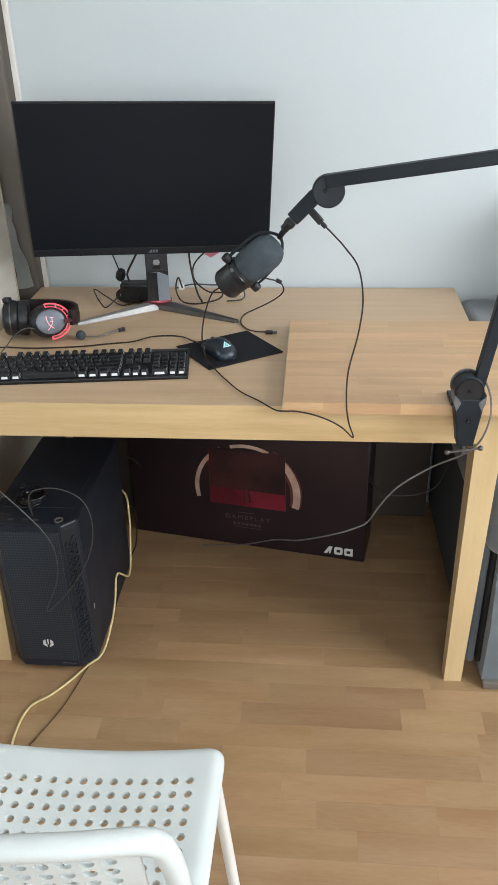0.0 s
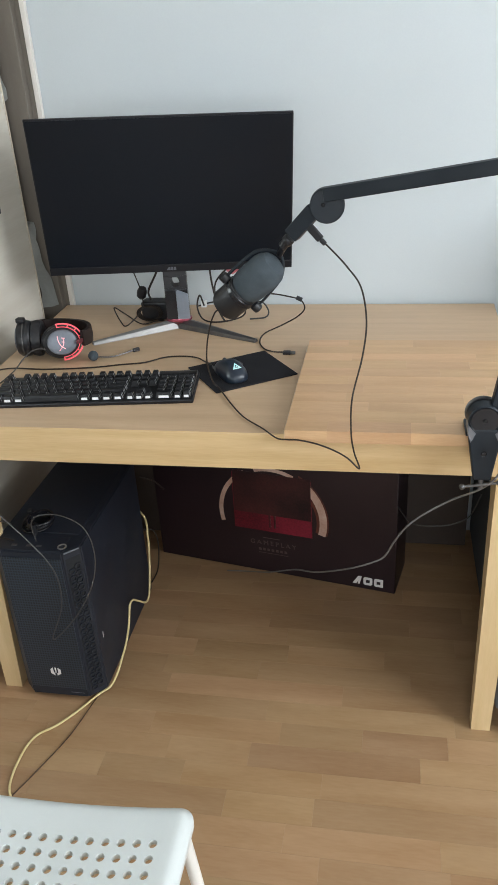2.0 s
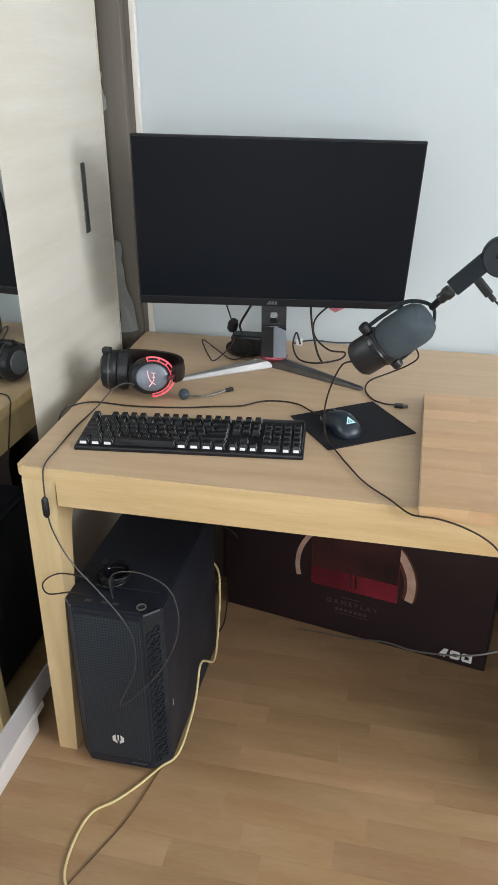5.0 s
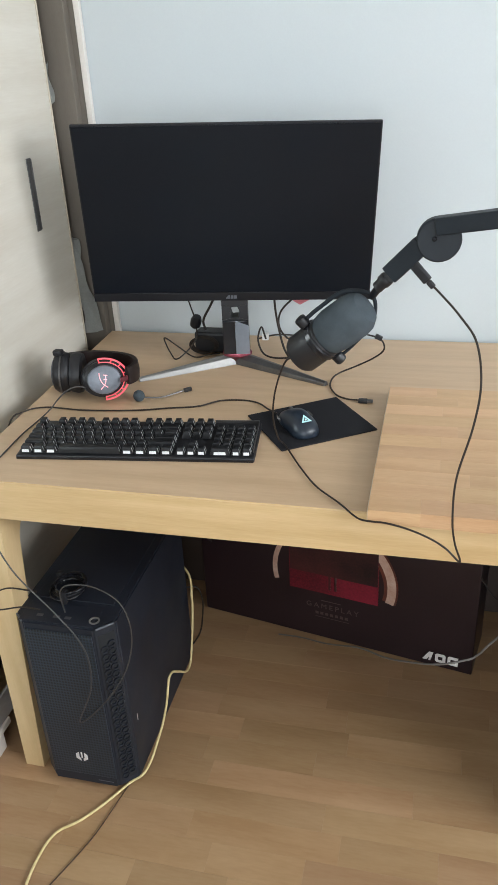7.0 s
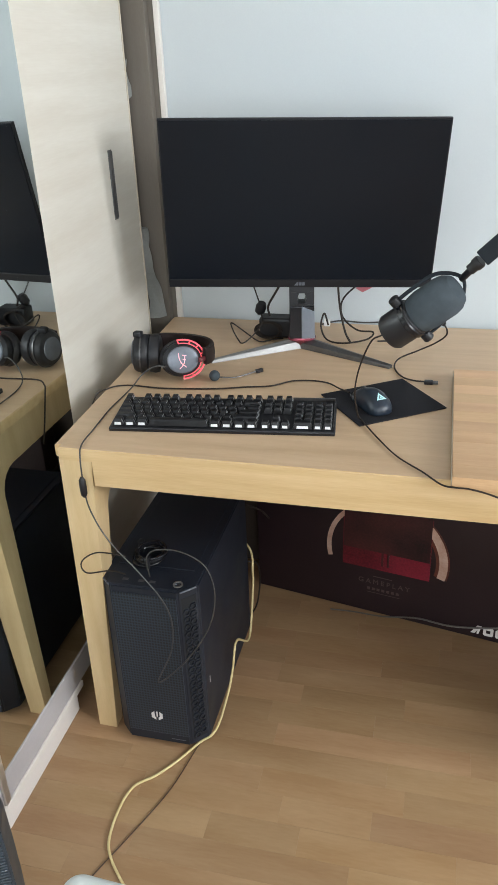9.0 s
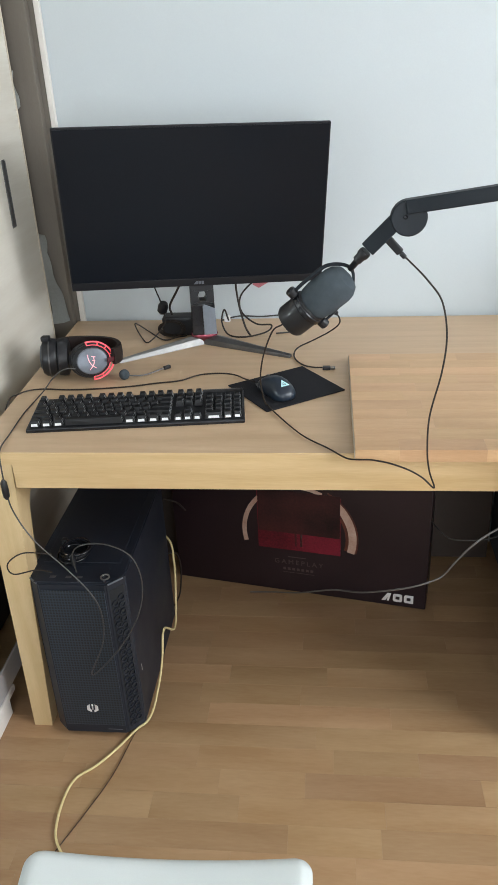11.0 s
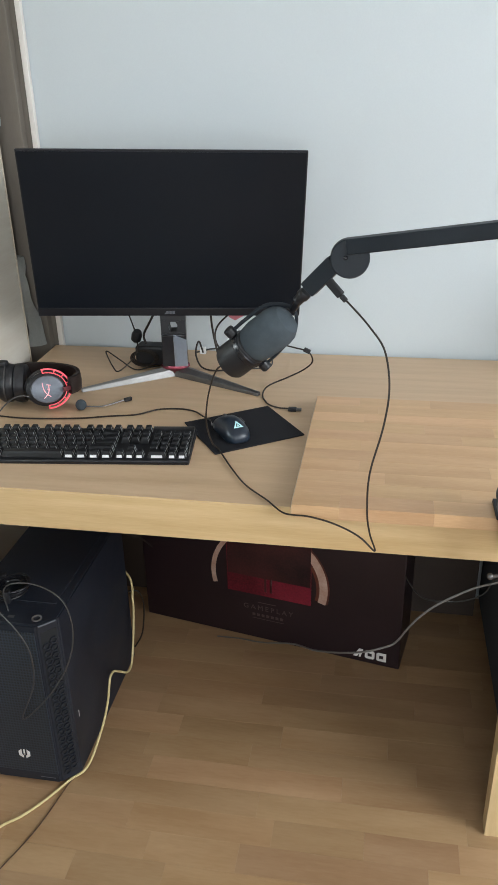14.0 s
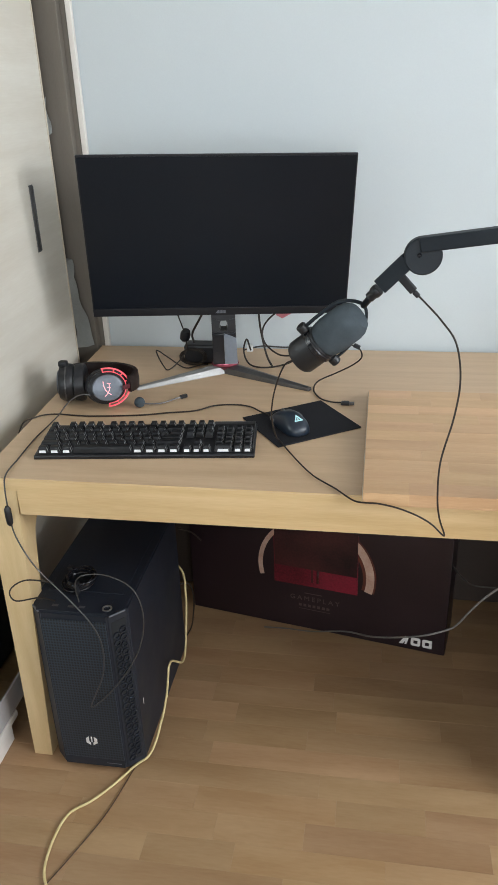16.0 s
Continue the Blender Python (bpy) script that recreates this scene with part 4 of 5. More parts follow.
cable([(-0.508, 2.09, 0.822), (-0.500, 2.06, 0.808), (-0.520, 2.05, 0.780), (-0.545, 2.03, 0.7625), (-0.562, 2.04, 0.772), (-0.578, 2.05, 0.798), (-0.576, 2.05, 0.808), (-0.545, 2.05, 0.787), (-0.505, 2.045, 0.7640), (-0.470, 2.06, 0.766), (-0.45, 2.08, 0.7625)], 0.0018, CABLE, "stiff black cable loop standing on the desk")
cable([(-0.43, 2.10, 0.95), (-0.470, 2.10, 0.88), (-0.492, 2.10, 0.84), (-0.488, 2.10, 0.815)], 0.003, CABLE, "black power lead behind the stand")
cable([(-0.312, 2.09, 0.93), (-0.310, 2.09, 0.88), (-0.303, 2.09, 0.83), (-0.290, 2.08, 0.785), (-0.276, 2.07, 0.7635)], 0.0027, CABLE, "black screen lead falling to the desk")
cable([(-0.215, 2.11, 0.93), (-0.265, 2.11, 0.90), (-0.302, 2.11, 0.86), (-0.300, 2.10, 0.82), (-0.262, 2.09, 0.79), (-0.222, 2.09, 0.786), (-0.235, 2.08, 0.770), (-0.29, 2.06, 0.764), (-0.335, 2.07, 0.768), (-0.352, 2.08, 0.80), (-0.345, 2.09, 0.83), (-0.335, 2.09, 0.80)], 0.0023, CABLE, "black tangled lead behind the stand")
cable([(-0.36, 2.12, 0.79), (-0.31, 2.12, 0.802), (-0.25, 2.12, 0.80), (-0.19, 2.12, 0.803), (-0.170, 2.115, 0.795), (-0.160, 2.11, 0.775), (-0.17, 2.10, 0.7635), (-0.21, 2.09, 0.7625)], 0.0021, CABLE_GREY, "grey data lead behind the stand")
cn = thing("cable_connector", label="small black connector on the short cable", category="plug")
part("body", move(box(-0.008, -0.004, -0.005, 0.008, 0.004, 0.005, 0.0015), pose(-0.056, 1.950, 0.862, 0, 25, 0)), BLACK, cn)
cn = thing("cable_connector", label="small white connector on the grey lead", category="plug")
part("body", box(-0.350, 2.112, 0.788, -0.334, 2.124, 0.806, 0.002), FRAME_WHITE, cn)
tg = thing("paper_tag", label="small red and white tag hanging under the monitor", category="tag")
part("card", prism([(-0.268, 0.893), (-0.252, 0.884), (-0.225, 0.899), (-0.230, 0.94), (-0.265, 0.94)], 2.0995, 2.1005), TAGPINK, tg)

# ---- computer tower ----
pc = thing("computer_tower", -0.609, 1.402, 0.0, 0, 0, 0, "black midi-tower computer with a mesh front under the desk", "computer")
PW, PD, PZ0, PZ1 = 0.211, 0.43, 0.019, 0.452
ch = 0.034
plan = [(-PW / 2 + ch * .85, 0.0), (PW / 2 - ch, 0.0), (PW / 2, ch), (PW / 2, PD), (-PW / 2, PD), (-PW / 2, ch * .8)]
bm = prism(plan, -PZ1, -PZ0)
for v in bm.verts:
    v.co = Vector((v.co.x, v.co.z, -v.co.y))
bmesh.ops.bevel(bm, geom=bm.edges[:], offset=0.003, segments=2, affect="EDGES")
part("case", bm, CASE, pc)
part("front_mesh", box(-PW / 2 + 0.031, -0.003, 0.045, PW / 2 - ch - 0.004, -0.0002, PZ1 - 0.016, 0.001), MESH, pc, "fine punched metal front")
part("front_foot", box(-PW / 2 + 0.031, -0.003, 0.022, PW / 2 - ch - 0.004, -0.0002, 0.0448, 0.001), CASE, pc)
lg = join(prism([(-0.013, 0.006), (-0.006, 0.012), (-0.006, -0.004), (-0.003, -0.006), (-0.003, -0.013), (-0.013, -0.006)], -0.0042, -0.0032), prism([(0.013, 0.006), (0.006, 0.012), (0.006, -0.004), (0.003, -0.006), (0.003, -0.013), (0.013, -0.006)], -0.0042, -0.0032), box(-0.0015, -0.0042, -0.004, 0.0015, -0.0032, 0.012, 0))
part("front_mark", move(lg, pose(-0.004, 0, 0.099)), INKWHITE, pc, "pale grey emblem")
part("front_line", box(0.025, -0.0038, 0.033, 0.060, -0.0032, 0.0345, 0), CUP, pc)
# hexagon cut-outs down the chamfer
cm = Matrix.Translation((PW / 2 - ch / 2, ch / 2, 0)) @ pose(0, 0, 0, 0, 0, 45)
for i in range(19):
    z = 0.045 + i * 0.0195
    for s in (-1, 1):
        h = ring_flat(0.0060, 0.0086, 0, 360, -0.003, 0.001, 6)
        part("hexagon", move(h, cm @ Matrix.Translation((s * 0.0078, -0.001, z + (0.0097 if s > 0 else 0)))), CASE, pc)
part("chamfer_panel", move(box(-0.017, -0.0006, 0.035, 0.017, 0.001, PZ1 - 0.02, 0), cm), DARK, pc)
part("side_vent", box(-PW / 2 - 0.001, 0.03, 0.05, -PW / 2 + 0.001, 0.05, 0.42, 0), DARK, pc)
part("top_trim", join(box(-PW / 2 + 0.02, 0.004, PZ1 + 0.0002, PW / 2 - 0.036, 0.060, PZ1 + 0.0022, 0.0008), move(box(-0.018, -0.0025, PZ1 - 0.004, 0.020, 0.0, PZ1 + 0.0012, 0.0005), cm)), CASE, pc)
# highlights on the chamfers' top edges, put in as pale strips
for cmx, tilt in ((PW / 2 - ch / 2, 45), (-PW / 2 + ch * .42, -43)):
    part("corner_highlight", move(box(-0.0185, -0.0035, -0.0016, 0.0185, 0.0, 0.0016, 0.0005), Matrix.Translation((cmx, ch * .45, PZ1 - 0.001)) @ pose(0, 0, 0, 0, 0, tilt)), CUP, pc, "pale grey strip painted as the corner edge highlight")
part("power_button", move(ring_flat(0.0075, 0.0105, 0, 360, -0.001, 0.001, 24), pose(0.066, 0.022, PZ1 + 0.0034, 90, 0, 0)), ALU, pc, "round metal-rimmed power button")
for px in (-0.02, 0.004, -0.055):
    part("port", box(px, 0.018, PZ1 + 0.0023, px + 0.013, 0.025, PZ1 + 0.0028, 0), GUN, pc)
part("top_vent", box(-PW / 2 + 0.02, 0.075, PZ1 + 0.0002, PW / 2 - 0.02, PD - 0.03, PZ1 + 0.0022, 0.0008), CASE, pc)
for sx in (-1, 1):
    for yy in (0.05, PD - 0.05):
        part("foot", move(lathe([(0.014, 0), (0.015, 0.001), (0.013, 0.0188)], 14), pose(sx * (PW / 2 - 0.03), yy, 0)), BLACK, pc)
part("side_mark", box(PW / 2 + 0.0001, 0.060, 0.160, PW / 2 + 0.0006, 0.0625, 0.178, 0), INKWHITE, pc)
cl2 = thing("coiled_cable", -0.634, 1.500, 0.4545, 0, 0, 0, "coiled black cable bundle lying on the computer", "cable")
part("coil", tube([((0.031 + 0.004 * math.sin(a * 0.37)) * math.cos(a) + 0.0003 * a, (0.035 + 0.004 * math.sin(a * 0.53)) * math.sin(a), 0.0042 + 0.00062 * a) for a in [i * math.pi / 6 for i in range(73)]], 0.0024, 7, 3), GLOSS, cl2)
part("tie", box(0.008, -0.042, 0.001, 0.016, -0.026, 0.030, 0.002), BLACK, cl2)
part("tie", box(-0.030, 0.016, 0.001, -0.018, 0.030, 0.030, 0.002), BLACK, cl2)

# cables of the tower
cable([(-0.58, 1.885, 0.26), (-0.535, 1.870, 0.272), (-0.504, 1.850, 0.262), (-0.490, 1.828, 0.245), (-0.487, 1.815, 0.222), (-0.485, 1.808, 0.19), (-0.485, 1.790, 0.13), (-0.485, 1.768, 0.078), (-0.484, 1.748, 0.058), (-0.484, 1.718, 0.062), (-0.484, 1.668, 0.108), (-0.484, 1.632, 0.140), (-0.484, 1.608, 0.144), (-0.484, 1.596, 0.128), (-0.484, 1.578, 0.098), (-0.485, 1.545, 0.068), (-0.487, 1.510, 0.050), (-0.491, 1.472, 0.030), (-0.503, 1.446, 0.013), (-0.527, 1.424, 0.006),
       (-0.560, 1.368, 0.0045), (-0.595, 1.319, 0.0045), (-0.626, 1.291, 0.0045), (-0.637, 1.272, 0.0045), (-0.643, 1.242, 0.0045), (-0.643, 1.192, 0.0045), (-0.635, 1.145, 0.0045), (-0.616, 1.112, 0.0045), (-0.58, 1.075, 0.0045), (-0.55, 1.05, 0.0045)],
      0.0029, CABLE_YEL, "yellowed network cable trailing over the floor")
cable([(-0.52, 1.44, 0.003), (-0.530, 1.409, 0.003), (-0.552, 1.297, 0.003), (-0.586, 1.201, 0.003), (-0.620, 1.118, 0.003), (-0.66, 1.02, 0.003)], 0.0012, CABLE_BROWN, "thin dark brown cable on the floor")
cable([(-0.52, 1.90, 0.36), (-0.49, 1.93, 0.33), (-0.475, 1.97, 0.28)], 0.0022, CABLE, "black lead behind the computer")
cable([(-0.52, 1.87, 0.20), (-0.495, 1.885, 0.19), (-0.488, 1.895, 0.14), (-0.492, 1.89, 0.08), (-0.50, 1.885, 0.04), (-0.52, 1.88, 0.003)], 0.0022, CABLE, "black lead behind the computer")
cable([(-0.80, 1.90, 0.50), (-0.74, 1.93, 0.47), (-0.68, 1.95, 0.46), (-0.62, 1.92, 0.40)], 0.002, CABLE, "thin black lead beside the wardrobe")

cable([(-0.842, 1.70, 0.68), (-0.842, 1.72, 0.60), (-0.838, 1.74, 0.53), (-0.80, 1.78, 0.505), (-0.74, 1.82, 0.50)], 0.0018, CABLE, "thin black lead hanging beside the sliding door")

# ---- monitor box under the desk ----
bx = thing("monitor_box", -0.527, 2.036, 0.0, 0, 0, -10.95, "large black printed cardboard monitor box", "cardboard box")
BW, BD, BH = 0.744, 0.155, 0.46
part("carton", box(0, 0, 0.001, BW, BD, BH, 0.004), BOX, bx)
part("flap_seam", box(0.004, 0.07, BH + 0.0002, BW - 0.004, 0.085, BH + 0.0008, 0), INKDARK, bx)
cxr, czr = 0.378, 0.205
part("print_ring", join(move(ring_flat(0.152, 0.165, 120, 194, -0.0012, -0.0006, 30), pose(cxr, 0, czr))), INKRING, bx, "pale printed ring arc")
part("print_ring", join(move(ring_flat(0.145, 0.167, -15, 52, -0.0012, -0.0006, 20), pose(cxr, 0, czr))), INKRING, bx, "pale printed ring arc")
part("print_ring", join(move(ring_flat(0.150, 0.161, 64, 108, -0.0012, -0.0006, 20), pose(cxr, 0, czr))), INKRING, bx, "pale printed ring arc")
part("print_halo", move(ring_flat(0.1672, 0.172, -14, 60, -0.0010, -0.0005, 40), pose(cxr, 0, czr)), INKORANGE, bx, "orange printed halo")
part("print_halo", move(ring_flat(0.136, 0.1448, -14, 30, -0.0010, -0.0005, 20), pose(cxr, 0, czr)), INKORANGE, bx, "orange printed halo")
part("print_red", box(cxr - 0.118, -0.0009, 0.150, cxr + 0.122, -0.0003, 0.340, 0), INKRED, bx, "dark red printed panel")
part("print_monitor", box(cxr - 0.116, -0.0016, 0.208, cxr + 0.120, -0.0010, 0.346, 0), INKDARK, bx, "printed dark screen")
part("print_stand", join(box(cxr - 0.010, -0.0017, 0.165, cxr - 0.004, -0.0011, 0.2078, 0), box(cxr + 0.006, -0.0017, 0.165, cxr + 0.012, -0.0011, 0.2078, 0)), INKDARK, bx)
text_mesh("GAMEPLAY", 0.0215, INKGREY, pose(cxr, -0.001, 0.100, 90, 0, 0), bx, "print_text")
part("print_bar", box(cxr - 0.030, -0.0011, 0.1245, cxr + 0.022, -0.0005, 0.1265, 0), INKGREY, bx)
part("print_bar", box(cxr - 0.046, -0.0011, 0.070, cxr + 0.046, -0.0005, 0.0712, 0), INKGREY, bx)
for k in range(7):
    part("print_bar", box(cxr - 0.046 + 0.0135 * k, -0.0011, 0.079, cxr - 0.038 + 0.0135 * k, -0.0005, 0.087, 0), INKGREY, bx)
for k, shape in enumerate(([(0.0, 0), (0.016, 0.027), (0.027, 0.027), (0.0205, 0), (0.0155, 0), (0.0175, 0.012), (0.0105, 0)], [(0.032, 0.004), (0.036, 0.0), (0.054, 0.0), (0.058, 0.004), (0.058, 0.023), (0.054, 0.027), (0.036, 0.027), (0.032, 0.023)], [(0.063, 0.004), (0.067, 0.0), (0.089, 0.0), (0.089, 0.027), (0.067, 0.027), (0.063, 0.023)])):
    part("print_block", move(prism(shape, -0.0014, -0.0006), pose(0.620, 0, 0.018)), INKWHITE, bx, "white printed emblem block")
    if k:
        part("print_block", box(0.620 + 0.031 * k + 0.0085, -0.0018, 0.0265, 0.620 + 0.031 * k + 0.0195, -0.0014, 0.0365, 0), BOX, bx, "black printed core")
cable([(0.352, 1.392, 0.852), (0.366, 1.372, 0.838), (0.374, 1.345, 0.812), (0.372, 1.328, 0.775), (0.360, 1.335, 0.725), (0.335, 1.36, 0.682), (0.290, 1.40, 0.632), (0.238, 1.41, 0.588), (0.208, 1.42, 0.550), (0.187, 1.445, 0.497), (0.170, 1.475, 0.440), (0.150, 1.480, 0.420), (0.096, 1.500, 0.383), (0.010, 1.610, 0.283), (-0.060, 1.720, 0.203), (-0.150, 1.83, 0.105), (-0.230, 1.92, 0.035), (-0.30, 1.955, 0.006)], 0.0020, CABLE_PALE, "grey microphone cable sagging from the clamp to the floor")
cable([(0.40, 1.78, 0.42), (0.392, 1.80, 0.37), (0.375, 1.80, 0.335), (0.335, 1.80, 0.312), (0.285, 1.80, 0.305), (0.235, 1.82, 0.30), (0.20, 1.90, 0.30)], 0.0017, CABLE_GREY, "thin grey cable under the desk")

# ---- sofa ----
sofa = thing("sofa", label="grey velour sofa with rounded seat front beside the desk", category="sofa")
def soft(x0, y0, z0, x1, y1, z1, r, seed=0, amp=0.004, n=3):
    bm = box(x0, y0, z0, x1, y1, z1, r, 5)
    bmesh.ops.subdivide_edges(bm, edges=[e for e in bm.edges if e.calc_length() > 0.12], cuts=n, use_grid_fill=True)
    for v in bm.verts:
        v.co += Vector((1, 1, 1)) * amp * noise.noise(v.co * 9 + Vector((seed, 0, 0)))
    return bm


part("seat", soft(0.424, 1.400, 0.372, 1.55, 2.225, 0.510, 0.058, 1), SOFA, sofa, "rounded grey seat cushion")
front = prism([(1.412, 0.022), (1.404, 0.20), (1.428, 0.39), (1.60, 0.39), (1.60, 0.022)], 0.463, 1.54)
for v in front.verts:
    v.co = Vector((v.co.y, v.co.x, v.co.z))
part("front_panel", front, SOFA, sofa)
# shade beside the desk is painted in; the front strip stays lighter
part("side_panel", box(0.434, 1.560, 0.03, 0.4525, 2.21, 0.40, 0.006), SOFA_SHADED, sofa, "grey side cloth coloured dark for the shade under the desk")
part("side_edge", box(0.432, 1.462, 0.03, 0.4525, 1.5595, 0.40, 0.006), SOFA, sofa)
# black sheet painted as the shade inside the slit
part("gap_shade", box(0.4527, 1.445, 0.05, 0.4628, 2.20, 0.38, 0), DARK, sofa, "black fill for the shade in the gap between the panels")
part("plinth", box(0.466, 1.400, 0.001, 1.54, 2.20, 0.0215, 0.003), SOFA_BASE, sofa, "grey-brown base strip")
part("backrest", soft(0.455, 1.93, 0.509, 1.55, 2.232, 0.728, 0.035, 4), SOFA, sofa)
# unseen cushion, added to cast the soft shadow on the wall at right
part("unseen_shadow_cushion", soft(0.665, 1.98, 0.729, 1.50, 2.238, 1.06, 0.06, 7, 0.008), SOFA, sofa)

# ---- white chair ----
chair = thing("chair", -0.289, 0.617, 0.0, 0, 0, 1.5, "white perforated plastic chair with a steel tube frame", "chair")
def perforated(nx, ny, pitch, hole, margins, th):
    """A flat plate of nx by ny round holes with plain margins (left, right, front, back), centred on the holes."""
    bm = bmesh.new()
    q = 12
    cache = {}
    def V(x, y, z):
        k = (round(x, 5), round(y, 5), round(z, 5))
        if k not in cache:
            cache[k] = bm.verts.new((x, y, z))
        return cache[k]
    sq = []
    for k in range(q):
        a = 2 * math.pi * (k + 0.5) / q
        c, s = math.cos(a), math.sin(a)
        f = 1 / max(abs(c), abs(s))
        sq.append((c * f / 2, s * f / 2, c, s))
    x0, y0 = -(nx - 1) / 2 * pitch, -(ny - 1) / 2 * pitch
    for i in range(nx):
        for j in range(ny):
            cx, cy = x0 + i * pitch, y0 + j * pitch
            for z in (0, -th):
                for k in range(q):
                    a, b = sq[k], sq[(k + 1) % q]
                    bm.faces.new((V(cx + a[0] * pitch, cy + a[1] * pitch, z), V(cx + b[0] * pitch, cy + b[1] * pitch, z), V(cx + b[2] * hole, cy + b[3] * hole, z), V(cx + a[2] * hole, cy + a[3] * hole, z)))
            for k in range(q):
                a, b = sq[k], sq[(k + 1) % q]
                bm.faces.new((V(cx + a[2] * hole, cy + a[3] * hole, 0), V(cx + b[2] * hole, cy + b[3] * hole, 0), V(cx + b[2] * hole, cy + b[3] * hole, -th), V(cx + a[2] * hole, cy + a[3] * hole, -th)))
    L, R, Fm, Bm = margins
    ex, ey = nx * pitch / 2, ny * pitch / 2
    def strip(ax, ay, bx, by, n, m):
        for i in range(n):
            for j in range(m):
                xa, xb = ax + (bx - ax) * i / n, ax + (bx - ax) * (i + 1) / n
                ya, yb = ay + (by - ay) * j / m, ay + (by - ay) * (j + 1) / m
                for z in (0, -th):
                    bm.faces.new((V(xa, ya, z), V(xb, ya, z), V(xb, yb, z), V(xa, yb, z)))
    strip(-ex - L, -ey, -ex, ey, 6, 16), strip(ex, -ey, ex + R, ey, 6, 16)
    strip(-ex - L, -ey - Fm, -ex, -ey, 6, 5), strip(-ex, -ey - Fm, ex, -ey, 24, 5), strip(ex, -ey - Fm, ex + R, -ey, 6, 5)
    strip(-ex - L, ey, -ex, ey + Bm, 6, 8), strip(-ex, ey, ex, ey + Bm, 24, 8), strip(ex, ey, ex + R, ey + Bm, 6, 8)
    x_lo, x_hi, y_lo, y_hi = -ex - L, ex + R, -ey - Fm, ey + Bm
    def rim(v):
        return abs(v.co.x - x_lo) < 1e-5 or abs(v.co.x - x_hi) < 1e-5 or abs(v.co.y - y_lo) < 1e-5 or abs(v.co.y - y_hi) < 1e-5
    bm.edges.ensure_lookup_table()
    for e in [e for e in bm.edges if len(e.link_faces) == 1 and e.verts[0].co.z == 0 and e.verts[1].co.z == 0 and rim(e.verts[0]) and rim(e.verts[1])]:
        p, q2 = e.verts
        bm.faces.new((p, q2, V(q2.co.x, q2.co.y, -th), V(p.co.x, p.co.y, -th)))
    return bm


def round_corners(v, a0, a1, b0, b1, r):
    """Pull a flat point into a rounded rectangle; returns how far out on the rim it lies, 0 to 1."""
    x, y = v.co.x, v.co.y
    cx = min(max(x, a0 + r), a1 - r)
    cy = min(max(y, b0 + r), b1 - r)
    d = Vector((x - cx, y - cy))
    n = d.length
    if n > r:
        d *= r / n
    v.co.x, v.co.y = cx + d.x, cy + d.y
    return min(1.0, n / r)


CH_Y = 0.607
seat = perforated(14, 13, 0.0225, 0.0062, (0.034, 0.034, 0.02, 0.055), 0.010)
for v in seat.verts:
    e = round_corners(v, -0.1915, 0.1915, -0.1663, 0.2013, 0.026)
    x, y, z = v.co
    taper = 1.012 + 0.04 * (y / 0.2)
    v.co = Vector((x * taper, y, z + 0.448 + 0.015 * (x / 0.19) ** 2 - 0.004 - 0.007 * (1 - (y / 0.2) ** 2) - 0.016 * e ** 3))
part("seat", seat, WHITE, chair, "white perforated seat")
backp = perforated(14, 11, 0.0208, 0.0074, (0.018, 0.018, 0.03, 0.009), 0.004)
for v in backp.verts:
    x, y, z = v.co
    v.co = Vector((x, -0.176 - 0.06 * (y + 0.12) / 0.3 - 0.022 * (1 - (x / 0.2) ** 2) + z * 1.0 + 0.036, 0.664 + y))
part("backrest", backp, WHITE, chair, "white perforated curved backrest")
part("back_rim", tube([(-0.19, -0.150, 0.55), (-0.192, -0.164, 0.66), (-0.186, -0.180, 0.750), (-0.168, -0.189, 0.783), (-0.095, -0.203, 0.792), (0.0, -0.209, 0.793), (0.095, -0.203, 0.792), (0.168, -0.189, 0.783), (0.186, -0.180, 0.750), (0.192, -0.164, 0.66), (0.19, -0.150, 0.55)], 0.0125, 12, 8), WHITE, chair)
for sx in (-1, 1):
    part("front_leg", tube([(sx * 0.178, 0.177, 0.425), (sx * 0.183, 0.181, 0.39), (sx * 0.210, 0.200, 0.012)], 0.0100, 12, 6), TUBE, chair, "white painted tube leg")
    part("back_leg", tube([(sx * 0.196, -0.166, 0.66), (sx * 0.196, -0.152, 0.50), (sx * 0.198, -0.155, 0.42), (sx * 0.212, -0.215, 0.012)], 0.0100, 12, 6), TUBE, chair, "white painted tube leg")
    for yy in (0.200, -0.215):
        part("foot_cap", move(lathe([(0.0125, 0), (0.013, 0.003), (0.012, 0.018)], 12), pose(sx * (0.210 if yy > 0 else 0.212), yy, 0)), WHITE, chair)
part("cross_tube", tube([(-0.198, -0.155, 0.42), (0.198, -0.155, 0.42)], 0.009, 10, straight=True), TUBE, chair)

# ---- router on the floor beside the mirror ----
dev = thing("router", -0.712, 0.903, 0.0, 0, 0, 27, "slim slate-grey upright router with a ribbed back on the floor", "router")
def half_width(z):
    """Half the width of the router's ribbed face at the height z: nearly straight, closed by a round arch."""
    if z < 0.31:
        return 0.0300 + 0.004 * math.sin(math.pi * z / 0.40)
    return 0.0328 * math.sqrt(max(0.0, 1 - ((z - 0.31) / 0.076) ** 2))


def device():
    heights = [0.0, 0.08, 0.16, 0.24, 0.30, 0.325, 0.345, 0.362, 0.374, 0.3815, 0.3850]
    prof = [(half_width(z), z) for z in heights] + [(-half_width(z), z) for z in reversed(heights)]
    bm = prism(prof, 0.0, 0.058, 0.007, 3)
    for v in bm.verts:
        # the flanks swell towards the floor and the middle of the depth
        f = 1 - v.co.z / 0.385
        v.co.x *= 1 + 0.30 * f * math.sin(math.pi * min(1.0, v.co.y / 0.058))
    return bm


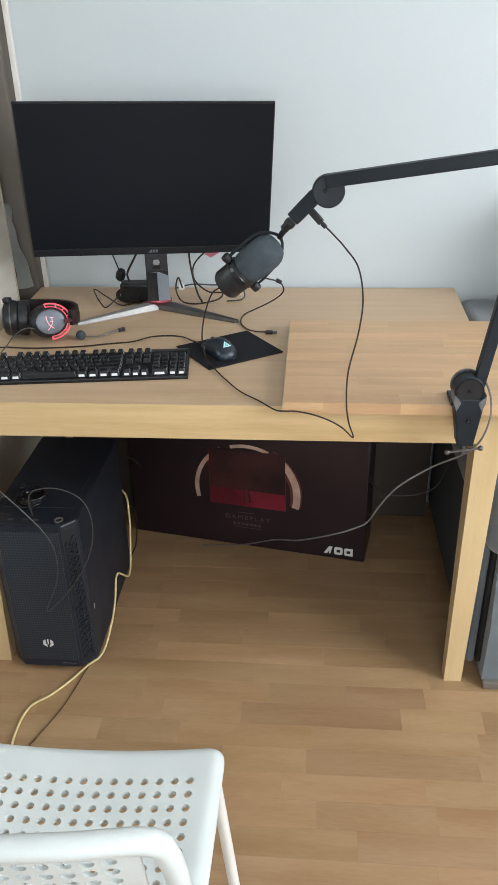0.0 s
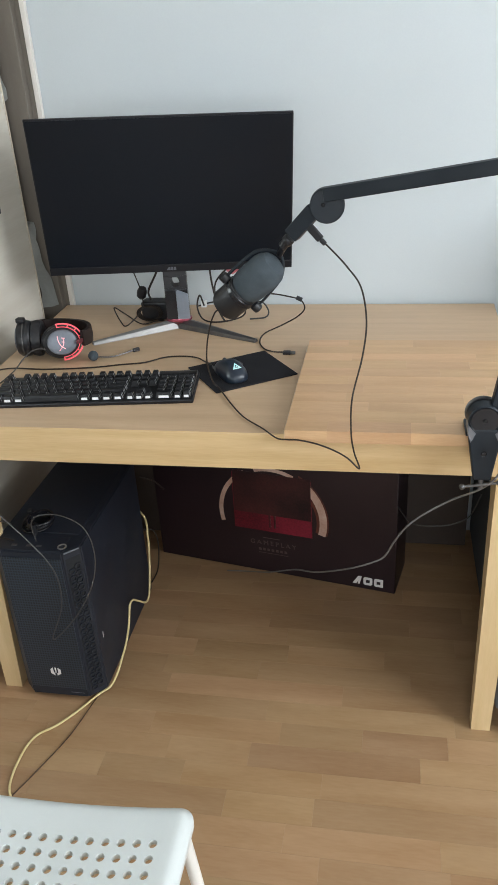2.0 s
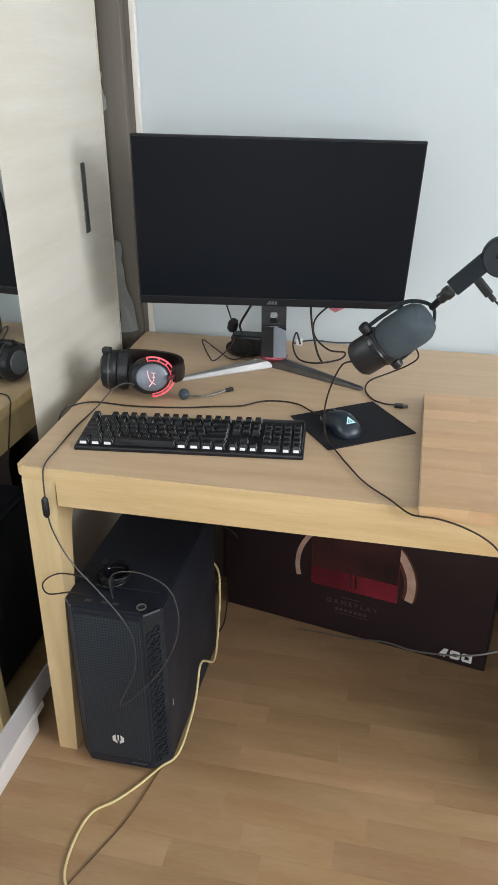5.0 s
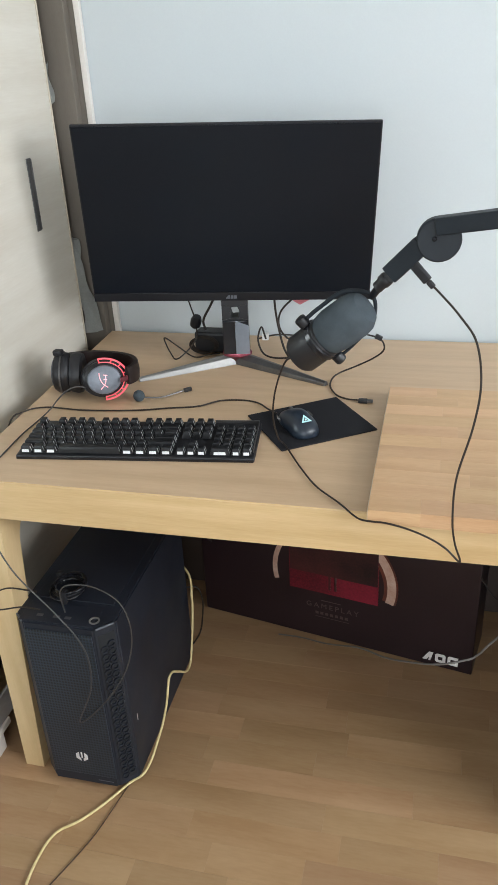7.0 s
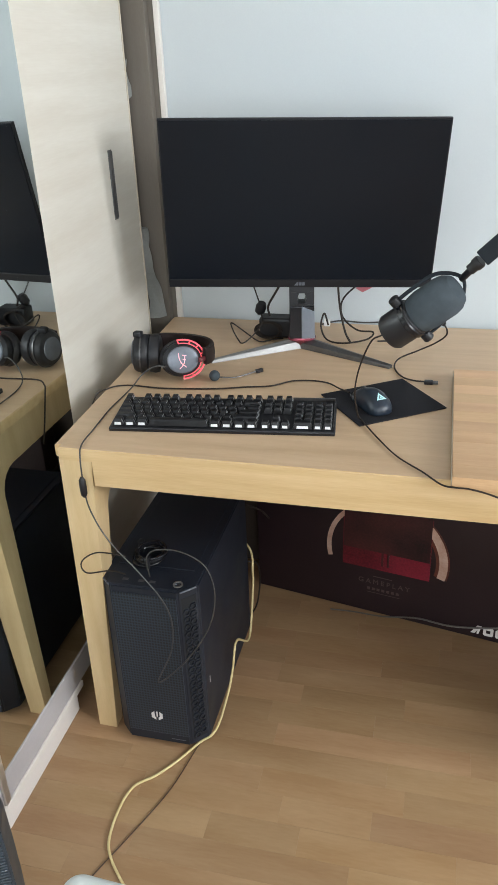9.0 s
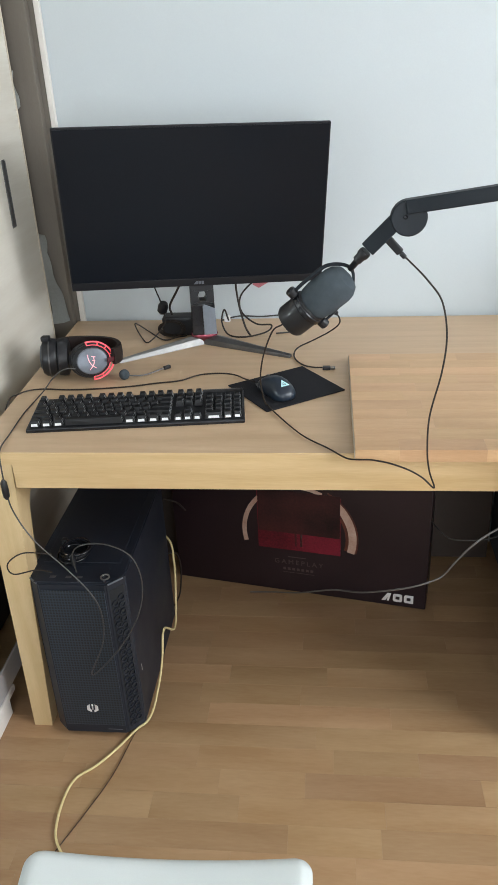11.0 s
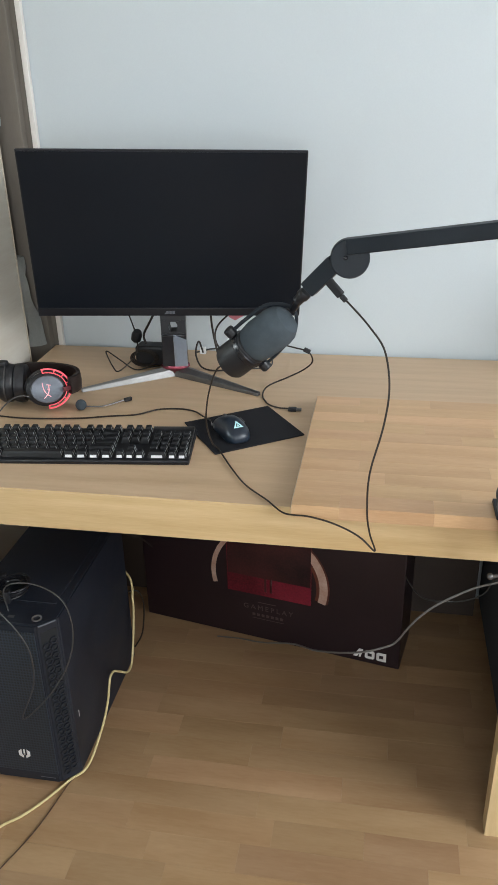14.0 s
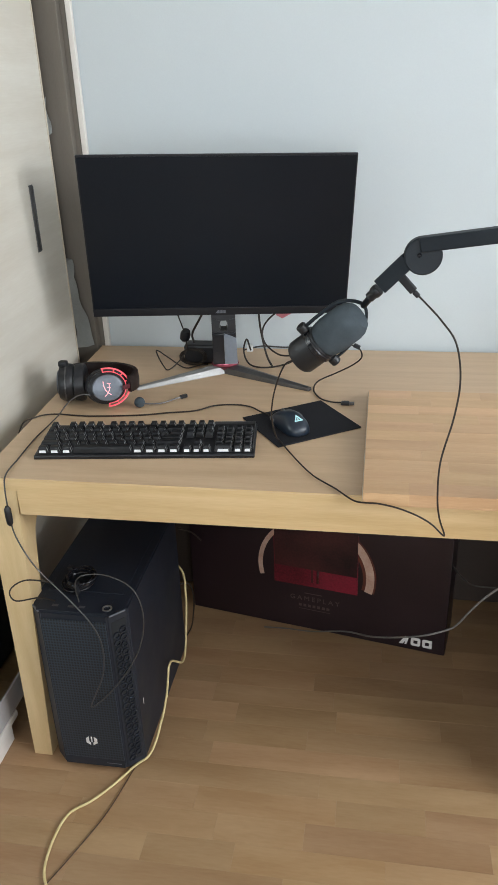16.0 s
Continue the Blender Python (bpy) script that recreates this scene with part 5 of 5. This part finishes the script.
part("shell", device(), DEVICE, dev)
for k in range(30):
    z = 0.165 + k * 0.0068
    w = (half_width(z) - 0.0055) * min(1.0, math.sqrt((k + 1.5) / 6))
    if w > 0.004:
        part("rib", tube([(-w, -0.0006, z), (w, -0.0006, z)], 0.0020, 6, straight=True), DEVICE, dev)
part("port", join(box(-0.010, -0.0010, 0.118, 0.012, 0.0006, 0.140, 0.001), move(lathe([(0.006, 0), (0.006, 0.004), (0.004, 0.006)], 14), pose(0.001, -0.001, 0.128, 90, 0, 0))), BLACK, dev, "black round socket")
part("sticker", box(-0.004, -0.0009, 0.045, 0.012, -0.0002, 0.095, 0), CABLE_CREAM, dev, "pale gold label with small print")
for k in range(4):
    part("print_bar", box(-0.001, -0.0014, 0.050 + 0.011 * k, 0.009, -0.0010, 0.057 + 0.011 * k, 0), GUN, dev)
part("base", box(-0.030, 0.008, 0.0005, 0.030, 0.050, 0.0045, 0.002), BLACK, dev)
cable([(-0.711, 0.900, 0.040), (-0.704, 0.883, 0.036), (-0.696, 0.870, 0.018), (-0.682, 0.861, 0.0045), (-0.660, 0.854, 0.0035), (-0.62, 0.85, 0.0035), (-0.56, 0.845, 0.0035), (-0.50, 0.84, 0.0035)], 0.0028, CABLE_CREAM, "cream cable leading from the router over the floor")

# ---- floor strips ----
rng = random.Random(11)
strip_w = 0.0655
gap = 0.00012
strip_meshes = {}
rest = bmesh.new()
ny = int((Y1 - Y0) / strip_w) + 1
for j in range(ny):
    y = Y1 - (j + 1) * strip_w
    x = X0 - rng.uniform(0, 0.4)
    edge = 0.0003 if j % 3 == 0 else gap
    while x < X1:
        ln = rng.choice((0.19, 0.25, 0.31, 0.38, 0.44))
        near = x + ln > -0.95 and x < 0.75 and y > 0.72
        xa, xb = max(x, X0) + gap / 2, min(x + ln, X1) - gap / 2
        ya, yb = max(y, Y0) + gap / 2, y + strip_w - edge
        if xb - xa > 0.01 and yb - ya > 0.01:
            if near and xa == x + gap / 2 and xb == x + ln - gap / 2 and y > Y0:
                k = (ln, edge)
                if k not in strip_meshes:
                    strip_meshes[k] = finish("strip", box(0, 0, -0.008, ln - gap, strip_w - edge - gap / 2, 0.0, 0.0001, 1), FLOOR, False)
                ob = new("strip", strip_meshes[k])
                ob.parent = FLOOR_OB
                ob.location = (xa, ya, 0.0)
            else:
                vs = [rest.verts.new(q) for q in ((xa, ya, 0), (xb, ya, 0), (xb, yb, 0), (xa, yb, 0))]
                rest.faces.new(vs)
        x += ln
FLOOR_REST = FLOOR.copy()
FLOOR_REST.name = "laminate_strip_joined"
nt = FLOOR_REST.node_tree
geo = nt.nodes.new("ShaderNodeNewGeometry")
for l in list(nt.links):
    if l.from_node.type == "OBJECT_INFO":
        nt.links.new(geo.outputs["Random Per Island"], l.to_socket)
r = part("strips_beyond", rest, FLOOR_REST, FLOOR_OB, smooth=False)
tagged(r, kind="stuff")
